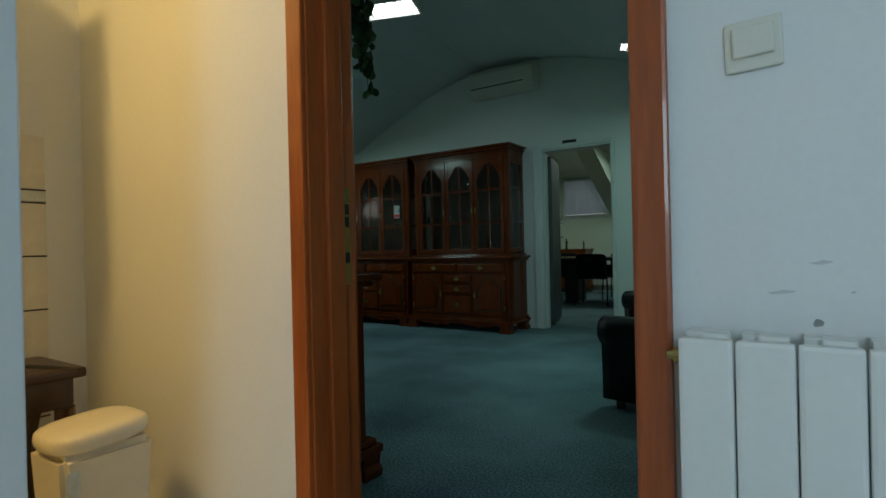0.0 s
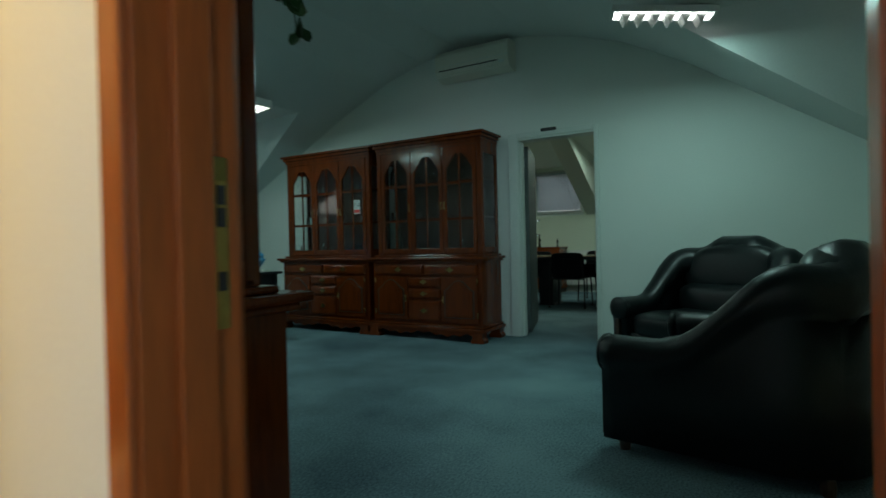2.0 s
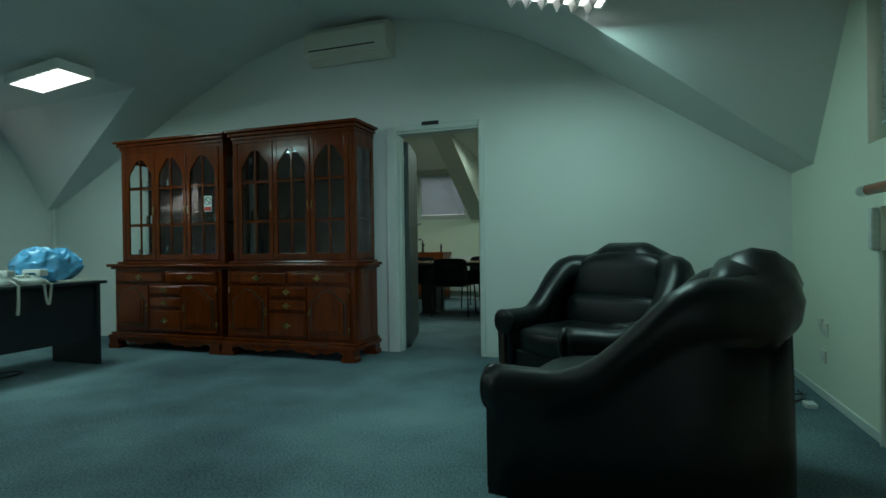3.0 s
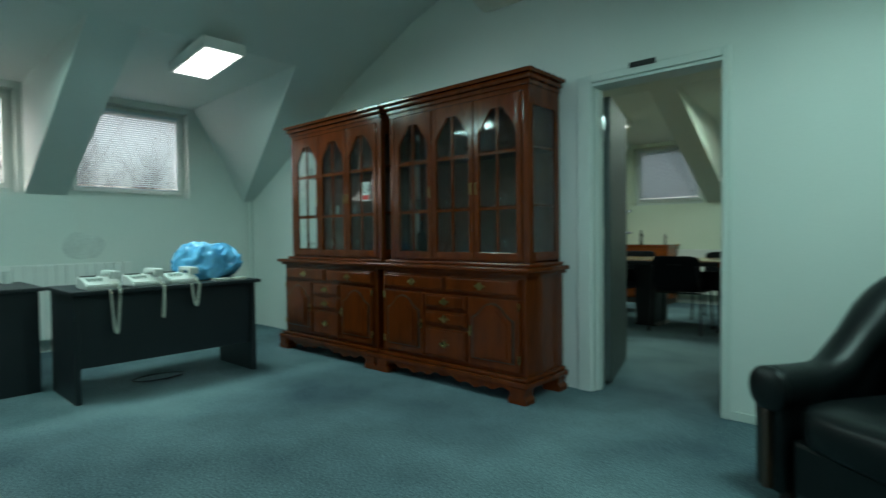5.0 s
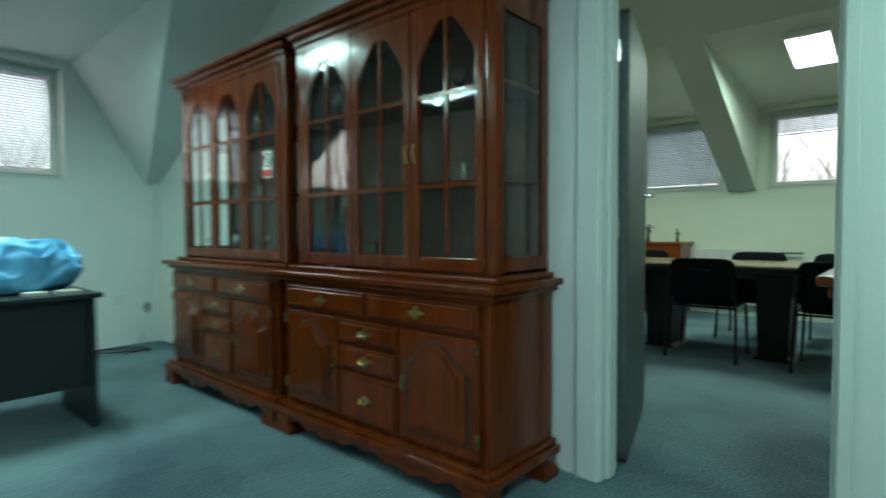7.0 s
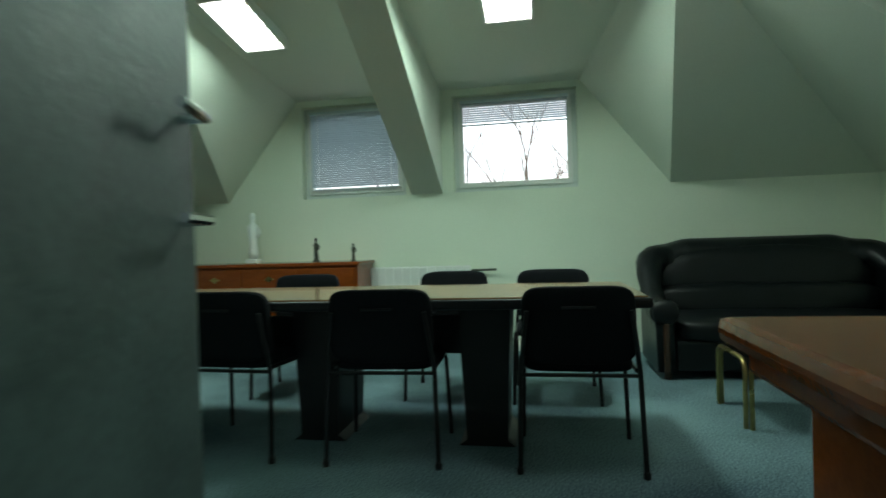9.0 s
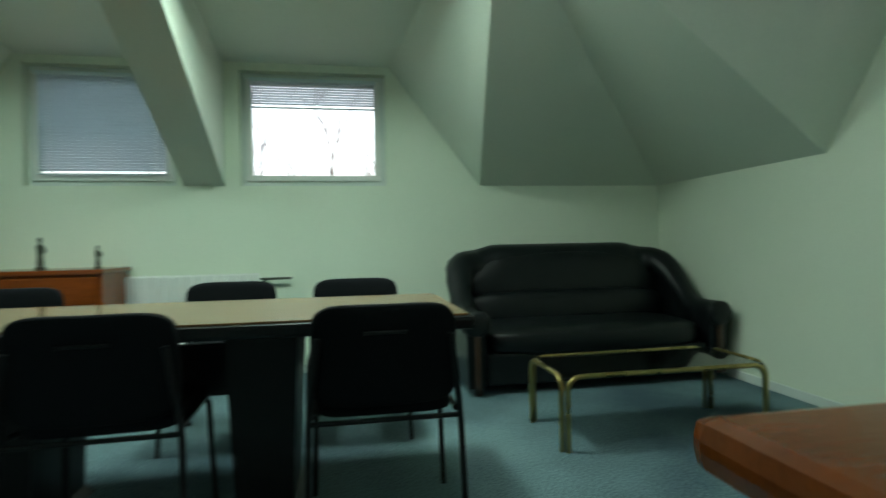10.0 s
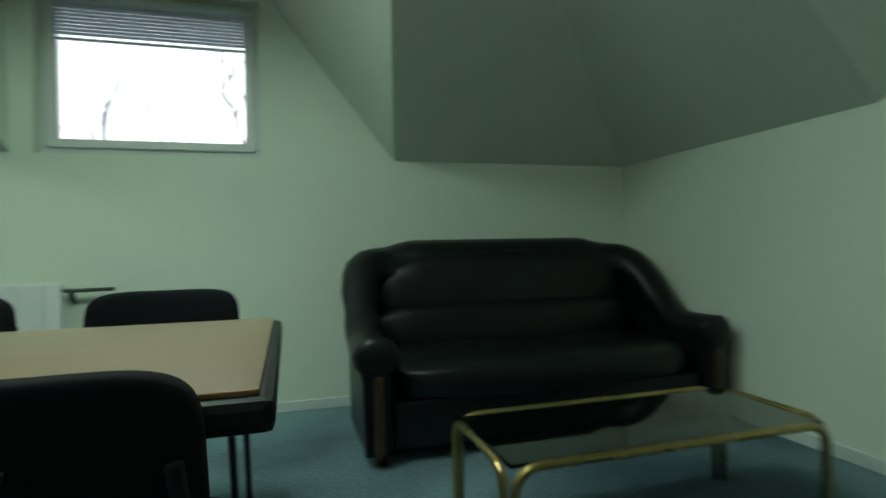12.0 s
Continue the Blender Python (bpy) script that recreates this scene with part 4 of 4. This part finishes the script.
# ---- trailing plant on the cabinet by the hall door ----
plant = thing("trailing_plant", pose(-1.78, 1.66, 2.04), "green trailing ivy in a pot on the cabinet", "plant")
bm = bmesh.new()
lathe(bm, [(0.07, 0), (0.075, 0.01), (0.095, 0.15), (0.10, 0.16), (0.085, 0.155)], n=18)
part("pot", bm, M_DARKW, plant)
rng = random.Random(11)
vines, leaves = bmesh.new(), bmesh.new()
for k in range(9):
    a = rng.uniform(-0.3, 1.2)
    ln = rng.uniform(0.25, 0.50)
    pts = []
    for i in range(12):
        u = i / 11
        out = 0.19 * min(1, u * 2.5)
        pts.append(Vector((out * math.cos(a) * 0.8 + 0.01 * math.sin(i + k), out * (0.35 + 0.75 * abs(math.sin(a))) + 0.01 * math.cos(i * 1.3 + k), 0.17 + 0.05 * math.sin(min(1, u * 3) * math.pi) - ln * max(0, u - 0.25) / 0.75 * 1.25)))
    tube(vines, pts, 0.0025, 5)
    for i in range(1, 12):
        for _ in range(3):
            c = pts[i] + Vector((rng.uniform(-0.03, 0.03), rng.uniform(-0.03, 0.03), rng.uniform(-0.03, 0.02)))
            s = rng.uniform(0.018, 0.034)
            mt = Matrix.Translation(c) @ Euler((rng.uniform(0.4, 2.2), rng.uniform(-0.6, 0.6), rng.uniform(0, 6.28))).to_matrix().to_4x4()
            out = [(0, -1), (0.55, -0.75), (0.85, -0.1), (0.45, 0.45), (0, 1.15), (-0.45, 0.45), (-0.85, -0.1), (-0.55, -0.75)]
            rim = [leaves.verts.new(mt @ Vector((x * s, y * s, 0.2 * s * abs(x)))) for x, y in out]
            mid = leaves.verts.new(mt @ Vector((0, 0, 0)))
            for j in range(8):
                leaves.faces.new((mid, rim[j], rim[(j + 1) % 8]))
part("vines", vines, M_LEAF, plant)
part("leaves", leaves, M_LEAF, plant)


# ---- far office: table and chairs ----
tb = thing("meeting_table", pose(0, 0, 0), "long meeting table with a brown top and black edge", "table")
bm = bmesh.new()
box(bm, -5.25, -1.76, 8.35, 9.15, 0.742, 0.75, 0.002)
part("tabletop", bm, M_TABLE, tb)
bm = bmesh.new()
box(bm, -5.27, -1.74, 8.33, 9.17, 0.695, 0.742, 0.014)
part("edge", bm, M_TUBE, tb, "glossy black rounded edge")
for x in (-4.55, -3.47, -2.60):
    bm = bmesh.new()
    prism(bm, [(x - 0.02, 0.695), (x + 0.24, 0.695), (x + 0.21, 0.03), (x + 0.25, 0.0), (x - 0.03, 0.0), (x + 0.01, 0.03)], 8.55, 8.95)
    part("pedestal", bm, M_TUBE, tb)
boxpart("stretcher", (-4.5, -2.45, 8.72, 8.76, 0.42, 0.62), M_TUBE, tb)


def office_chair(m, label):
    """Stacking chair: front towards +y, rear legs at y = 0."""
    ob = thing("office_chair", m, label, "chair", "chairs round the meeting table")
    bm = bmesh.new()
    blob(bm, (0, 0.27, 0.455), (0.235, 0.225, 0.032), e=6, nu=32, nv=10, warp=lambda p: p + Vector((0, 0, -0.02 * ((p.y - 0.27) / 0.225) ** 2 * (p.y > 0.27))))
    part("seat", bm, M_FABRIC, ob, smooth=True)

    def bend(p):
        return Vector((p.x * (1 - 0.09 * (p.z - 0.5)), p.y + 0.10 * (p.x / 0.24) ** 2 * 0.35 - 0.10 * (p.z - 0.66), p.z))
    bm = bmesh.new()
    blob(bm, (0, 0.02, 0.635), (0.245, 0.03, 0.168), e=6, nu=40, nv=24, warp=bend)
    back = part("backrest", bm, M_FABRIC, ob, smooth=True)
    bm = bmesh.new()
    tube(bm, [(-0.07, -0.022, 0.715), (0, -0.025, 0.716), (0.07, -0.022, 0.715)], 0.006, 8)
    part("grip_slot", bm, M_TUBE, back, "glossy grip slot")
    for s in (-1, 1):
        bm = bmesh.new()
        tube(bm, [(s * 0.26, 0.0, 0), (s * 0.25, 0.03, 0.40), (s * 0.245, 0.03, 0.47), (s * 0.235, 0.01, 0.55), (s * 0.215, -0.0, 0.70)], 0.011, 8)
        part("rear_leg", bm, M_TUBE, ob)
        bm = bmesh.new()
        tube(bm, [(s * 0.26, 0.46, 0), (s * 0.245, 0.44, 0.40), (s * 0.24, 0.42, 0.43), (s * 0.24, 0.06, 0.435)], 0.011, 8)
        part("front_leg", bm, M_TUBE, ob)
        bm = bmesh.new()
        lathe(bm, [(0.015, 0), (0.016, 0.02), (0.012, 0.03)], s * 0.26, 0.0, 10)
        part("rubber_foot", bm, M_TUBE, ob)
    bm = bmesh.new()
    tube(bm, [(-0.25, 0.03, 0.42), (0.25, 0.03, 0.42)], 0.009, 8)
    part("crossbar", bm, M_TUBE, ob)
    return ob


ch = office_chair(pose(-2.06, 8.25, 0), "black fabric stacking chair pushed under the meeting table")
for m in (pose(-2.94, 8.25, 0, 0, 0, 2), pose(-3.73, 8.26, 0, 0, 0, -3), pose(-2.13, 9.70, 0, 0, 0, 180), pose(-2.81, 9.72, 0, 0, 0, 178), pose(-3.90, 9.70, 0, 0, 0, 183)):
    copy_thing(ch, m)

# coffee table
ct = thing("coffee_table", pose(-0.64, 9.13, 0), "low brass coffee table with a smoked glass top", "coffee table")
cx, cy, H = 0.55, 0.235, 0.355


def bent(p0, p1, q0, q1, r=0.07):
    """Leg, rounded shoulder, rail, rounded shoulder, leg, in the plane of two legs."""
    a, b = Vector(p0), Vector(q0)
    d = (b - a).normalized()
    out = [a, a + Vector((0, 0, H - r))]
    for i in range(1, 7):
        g = radians(90 * i / 6)
        out.append(a + d * (r - r * math.cos(g)) + Vector((0, 0, H - r + r * math.sin(g))))
    for i in range(0, 7):
        g = radians(90 * (6 - i) / 6)
        out.append(b - d * (r - r * math.cos(g)) + Vector((0, 0, H - r + r * math.sin(g))))
    out += [b]
    return out


for s in (-1, 1):
    bm = bmesh.new()
    tube(bm, bent((-cx + 0.022, s * cy, 0), 0, (cx - 0.022, s * cy, 0), 0), 0.013, 8)
    part("long_frame", bm, M_BRASS, ct, smooth=True)
    bm = bmesh.new()
    tube(bm, bent((s * cx, -cy + 0.022, 0), 0, (s * cx, cy - 0.022, 0), 0), 0.013, 8)
    part("end_frame", bm, M_BRASS, ct, smooth=True)
boxpart("glass_top", (-cx + 0.016, cx - 0.016, -cy + 0.016, cy - 0.016, H - 0.006, H + 0.004), M_SMOKE, ct, bevel=0.002)

# side desk by the door
sd = thing("writing_desk", pose(-1.935, 6.09, 0), "glossy reddish wooden desk standing beside the doorway", "desk")
bm = bmesh.new()
box(bm, 0, 1.55, 0, 0.77, 0.828, 0.868, 0.016)
part("desktop", bm, M_DRESS, sd)
bm = bmesh.new()
box(bm, 0.035, 1.515, 0.035, 0.735, 0.785, 0.828, 0.008)
part("moulding", bm, M_DRESS, sd)
for x in (0.10, 1.05):
    bm = bmesh.new()
    box(bm, x, x + 0.40, 0.08, 0.69, 0.0, 0.785, 0.01)
    ped = part("pedestal", bm, M_DRESS, sd)
    for k in range(3):
        boxpart("drawer", (x + 0.02, x + 0.38, 0.062, 0.08, 0.09 + k * 0.22, 0.29 + k * 0.22), M_DRESS, ped, bevel=0.006)
boxpart("modesty_panel", (0.5, 1.05, 0.60, 0.62, 0.15, 0.785), M_DRESS, sd)

# low dresser with figures
dr = thing("dresser", pose(-5.94, YN - 0.47, 0), "low reddish wooden dresser against the far wall", "dresser")
bm = bmesh.new()
box(bm, -0.02, 2.19, -0.02, 0.45, 0.835, 0.87, 0.01)
part("top", bm, M_DRESS, dr)
boxpart("carcass", (0, 2.17, 0.0, 0.45, 0.08, 0.835), M_DRESS, dr)
boxpart("plinth", (0.02, 2.15, 0.03, 0.45, 0.0, 0.08), M_DARKW, dr)
for k in range(4):
    x = 0.02 + k * 0.535
    d = boxpart("door", (x, x + 0.52, -0.018, 0, 0.10, 0.62), M_DRESS, dr, bevel=0.006)
    boxpart("raised_panel", (x + 0.07, x + 0.45, -0.026, -0.016, 0.17, 0.55), M_DRESS, d, bevel=0.006)
    d = boxpart("drawer", (x, x + 0.52, -0.018, 0, 0.64, 0.82), M_DRESS, dr, bevel=0.006)
    bm = bmesh.new()
    brass_pull(bm, x + 0.26, -0.018, 0.73)
    part("drawer_pull", bm, M_BRASS, d)


def figure(x, y, z, h, mat, label):
    bm = bmesh.new()
    s = h
    box(bm, -0.12 * s, 0.12 * s, -0.1 * s, 0.1 * s, 0, 0.08 * s, 0.01 * s)
    lathe(bm, [(0.08 * s, 0.08 * s), (0.10 * s, 0.2 * s), (0.075 * s, 0.4 * s), (0.085 * s, 0.55 * s), (0.11 * s, 0.72 * s), (0.04 * s, 0.8 * s), (0.055 * s, 0.88 * s), (0.06 * s, 0.94 * s), (0.02 * s, 1.0 * s)], n=14)
    tube(bm, [(0.09 * s, 0, 0.72 * s), (0.17 * s, -0.03 * s, 0.6 * s), (0.12 * s, -0.08 * s, 0.5 * s)], 0.03 * s, 8)
    tagged(part("statuette", bm, mat, smooth=True, at=pose(x, y, z)), label, "statuette", "figures on the dresser")


figure(-4.24, YN - 0.25, 0.87, 0.22, M_BRONZE, "slender dark bronze statuette on the dresser")
figure(-3.88, YN - 0.25, 0.87, 0.16, M_BRONZE, "small dark bronze statuette on the dresser")
figure(-4.88, YN - 0.22, 0.87, 0.48, M_PATCH, "tall pale plaster statuette on the dresser")
bm = bmesh.new()
for k in range(5):
    tube(bm, [(0.08 * math.cos(i * 0.5) * math.cos(k * 0.6), 0.08 * math.cos(i * 0.5) * math.sin(k * 0.6), 0.10 + 0.08 * math.sin(i * 0.5)) for i in range(14)], 0.006, 5)
lathe(bm, [(0.05, 0), (0.05, 0.015), (0.012, 0.02)], n=12)
tagged(part("wire_globe", bm, M_BRONZE, at=pose(-5.66, YN - 0.25, 0.87)), "dark wire globe ornament on the dresser", "ornament")
# papers on the table
o = boxpart("paper_stack", (-4.62, -4.36, 8.42, 8.72, 0.75, 0.80), M_PATCH, bevel=0.002)
tagged(o, "stack of white papers on the meeting table", "papers")
o = boxpart("blue_box", (-4.60, -4.38, 8.45, 8.65, 0.80, 0.87), M_BAG, bevel=0.006)
tagged(o, "small blue box lying on the papers", "box")

# ---- hall ----
sw = thing("light_switch", pose(-0.170, YH0, 1.240, 0, -2, 0) @ Matrix.Diagonal((0.92, 1, 0.92, 1)), "ivory plastic rocker light switch", "switch")
boxpart("plate", (-0.043, 0.043, -0.010, 0, -0.043, 0.043), M_PLAST, sw, bevel=0.005)
bm = bmesh.new()
box(bm, -0.031, 0.031, -0.019, -0.009, -0.022, 0.030, 0.004)
part("rocker", bm, M_PLAST, sw)

for k, (x, z, w, h) in enumerate(((-0.094, 0.811, 0.007, 0.006), (-0.140, 0.856, 0.016, 0.003), (-0.090, 0.901, 0.012, 0.003), (-0.052, 0.858, 0.003, 0.002))):
    bm = bmesh.new()
    prism(bm, [(w * (1 + 0.35 * math.sin(3.1 * i + k)) * math.cos(math.tau * i / 9), h * (1 + 0.3 * math.cos(2.3 * i + k)) * math.sin(math.tau * i / 9) + 0.15 * w * math.cos(math.tau * i / 9)) for i in range(9)], -0.0008, 0.001)
    structure(part("paint_chip", bm, M_CHIP if k == 0 else M_SCUFF, at=pose(x, YH0, z)), "small grey chip in the hall wall paint")

bn = thing("waste_bin", pose(-1.83, 0.80, 0) @ Matrix.Diagonal((0.86, 0.86, 1.02, 1)), "cream plastic waste bin with a domed lid", "bin")
bm = bmesh.new()
low = [bm.verts.new((sx * 0.105, sy * 0.12, 0.0)) for sx, sy in ((-1, -1), (1, -1), (1, 1), (-1, 1))]
high = [bm.verts.new((sx * 0.128, sy * 0.142, 0.40)) for sx, sy in ((-1, -1), (1, -1), (1, 1), (-1, 1))]
bm.faces.new(low[::-1])
bm.faces.new(high)
for i in range(4):
    bm.faces.new((low[i], low[(i + 1) % 4], high[(i + 1) % 4], high[i]))
bmesh.ops.bevel(bm, geom=bm.edges[:], offset=0.02, segments=3, affect="EDGES")
part("body", bm, M_BIN, bn, smooth=False)
bm = bmesh.new()
blob(bm, (0, 0, 0.42), (0.138, 0.155, 0.036), e=3.2, nu=36, nv=14, warp=lambda p: p + Vector((0, 0, 0.012 * smooth((p.y + 0.15) / 0.3))))
part("lid", bm, M_BIN, bn, smooth=True)
boxpart("label", (0.1265, 0.1295, -0.13, -0.09, 0.26, 0.36), M_STAIN, bn, bevel=0, at=pose(0, 0, 0))

tb2 = thing("side_table", pose(-2.48, 0.20, 0.02), "small dark wooden table with turned legs", "table")
bm = bmesh.new()
box(bm, 0, 0.38, 0, 0.70, 0.515, 0.55, 0.012)
part("tabletop", bm, M_DARKW, tb2)
boxpart("apron", (0.03, 0.35, 0.03, 0.67, 0.42, 0.515), M_DARKW, tb2)
for x in (0.05, 0.33):
    for y in (0.05, 0.65):
        bm = bmesh.new()
        lathe(bm, [(0.02, -0.02), (0.026, 0.03), (0.016, 0.06), (0.024, 0.12), (0.028, 0.17), (0.016, 0.21), (0.026, 0.25), (0.018, 0.30), (0.03, 0.36), (0.03, 0.42)], x, y, 12)
        part("leg", bm, M_DARKW, tb2)
bm = bmesh.new()
tube(bm, [(-2.4, 0.4, 0.556), (-2.3, 0.55, 0.585), (-2.22, 0.70, 0.60), (-2.16, 0.82, 0.575), (-2.1, 0.88, 0.56)], 0.006, 6)
tube(bm, [(-2.4, 0.45, 0.556), (-2.25, 0.6, 0.558), (-2.2, 0.75, 0.558), (-2.12, 0.86, 0.558)], 0.006, 6)
tagged(part("power_cord", bm, M_INK), "black power cord lying on the small table", "cord")

# kitchen corner: tiled wall, wall cupboard, partition, closing walls
wall("wall_kitchen", "y", -3.0, YH0, -2.62, -2.5, 2.6, [], M_HALL, "painted kitchen wall behind the tiles")
structure(boxpart("wall_pier", (-1.32, -1.2, -3.0, 0.44, 0, 2.6), M_HALL, bevel=0.004), "end of the pale painted hall partition")
structure(boxpart("wall_hall_south", (-2.62, 3.0, -3.15, -3.0, 0, 2.6), M_HALL, bevel=0), "plain hall end wall")
structure(boxpart("wall_hall_east", (3.0, 3.15, -3.15, YH1, 0, 2.6), M_HALL, bevel=0), "plain hall side wall")
structure(boxpart("ceiling_hall", (-2.62, 3.15, -3.15, YH0, 2.6, 2.7), M_CEIL, bevel=0), "flat white hall ceiling")
structure(boxpart("roof_cover", (XW - 0.2, XE + 0.2, YH0, YN + 0.2, 3.32, 3.4), M_ROOF, bevel=0), "roof deck over the attic rooms")
cup = thing("wall_cupboard", pose(-2.496, 0.21, 1.265), "cream kitchen wall cupboard over the tiles", "cupboard")
boxpart("body", (0, 0.30, -0.7, 0.55, 0, 0.75), M_PLAST, cup, bevel=0.003)
boxpart("door", (0.30, 0.318, -0.07, 0.545, 0.003, 0.747), M_PLAST, cup, bevel=0.004)
bm = bmesh.new()
box(bm, 0, 0.008, 0.002, 0.198, 0.002, 0.198, 0.002)
tiles = bpy.data.objects["wall_kitchen"]
first = part("tile", bm, M_WTILE, tiles, at=pose(-2.5, 0.73, 0.14))
for z in (0.14, 0.34, 0.54, 0.74, 0.94, 1.19):
    for i in range(7):
        if z == 0.14 and i == 0:
            continue
        o = new("tile", first.data)
        o.parent = tiles
        o.location = (-2.5, 0.73 - i * 0.2, z)
bm = bmesh.new()
for z in (0.34, 0.54, 0.74, 0.94, 1.14, 1.188):
    box(bm, 0, 0.0095, -0.5, 0.93, z - 0.003, z + 0.003)
part("grout", bm, M_INK, tiles, "dark grout line", at=pose(-2.5, 0, 0))
bm = bmesh.new()
box(bm, 0, 0.009, -0.5, 0.93, 1.145, 1.185, 0.002)
part("tile_border", bm, M_STAIN, bpy.data.objects["wall_kitchen"], at=pose(-2.5, 0, 0))

# unseen kitchen lamp: glowing shade and area light added for the warm side
kl = thing("unseen_kitchen_lamp", pose(-1.9, -0.1, 2.56), "unseen round ceiling lamp added for the kitchen's warm light", "ceiling lamp")
bm = bmesh.new()
lathe(bm, [(0.16, 0.04), (0.17, 0.0), (0.14, -0.05), (0.07, -0.075), (0.01, -0.08)], n=24)
part("shade", bm, glow("warm_glow", (1.0, 0.72, 0.32), 6.0), kl, smooth=True)
area_light("kitchen_warm_fill", pose(-1.9, -0.1, 2.46), 0.3, 0.3, KITCHEN_W, (1.0, 0.64, 0.20))
# bluish fill added before the blank end wall; no window is built
area_light("hall_daylight_fill", look((1.2, -2.95, 1.6), (0.3, 1.0, 1.0)), 1.2, 1.2, HALL_W, (0.62, 0.84, 1.0))

# ---- outside ----
bm = bmesh.new()
box(bm, -400, 400, -400, 400, -9.2, -9.0)
structure(part("ground", bm, M_GROUND), "grey winter ground far below")


def house(x, y, w, d, h, label):
    ob = thing("neighbour_house", pose(x, y, -9), label, "house")
    boxpart("wall", (-w / 2, w / 2, -d / 2, d / 2, 0, h), M_WALL, ob, bevel=0)
    bm = bmesh.new()
    prism(bm, [(-w / 2 - 0.4, h), (w / 2 + 0.4, h), (0, h + 2.2)], -d / 2 - 0.4, d / 2 + 0.4)
    part("roof", bm, M_ROOF, ob)


house(-34, 4, 14, 30, 10.3, "neighbouring house with a pale grey roof")


def bare_tree(x, y, h, seed):
    rng = random.Random(seed)
    ob = thing("bare_tree", pose(x, y, -9), "leafless winter tree with thin dark branches", "tree", "winter trees")
    bm = bmesh.new()
    tube(bm, [(0.2 * math.sin(i * 0.6), 0.15 * math.cos(i), h * 0.7 * i / 8) for i in range(9)], lambda u: 0.20 - 0.14 * u, 8)
    part("trunk", bm, M_BARK, ob)
    bm = bmesh.new()

    def grow(p, d, ln, r, depth):
        pts = [p]
        q = p
        for i in range(5):
            d = (d + Vector((rng.uniform(-0.2, 0.2), rng.uniform(-0.2, 0.2), rng.uniform(-0.1, 0.2)))).normalized()
            q = q + d * ln / 5
            pts.append(q)
        tube(bm, pts, lambda u: r * (1 - 0.6 * u), 5)
        if depth:
            for k in range(4):
                a = pts[rng.randint(1, 5)]
                e = (d + Vector((rng.uniform(-0.9, 0.9), rng.uniform(-0.9, 0.9), rng.uniform(-0.3, 0.8)))).normalized()
                grow(a, e, ln * rng.uniform(0.45, 0.7), r * 0.5, depth - 1)
    for k in range(9):
        a = rng.uniform(0, math.tau)
        z = h * rng.uniform(0.4, 0.7)
        grow(Vector((0.2 * math.sin(z / h * 8 * 0.6 / 0.7), 0, z)), Vector((math.cos(a), math.sin(a), 0.7)).normalized(), h * 0.28, 0.06, 3)
    part("branches", bm, M_BARK, ob)


bare_tree(-1.7, 16, 14, 3)
bare_tree(-25, 8.8, 15, 8)
bare_tree(-27, 11.5, 15, 21)
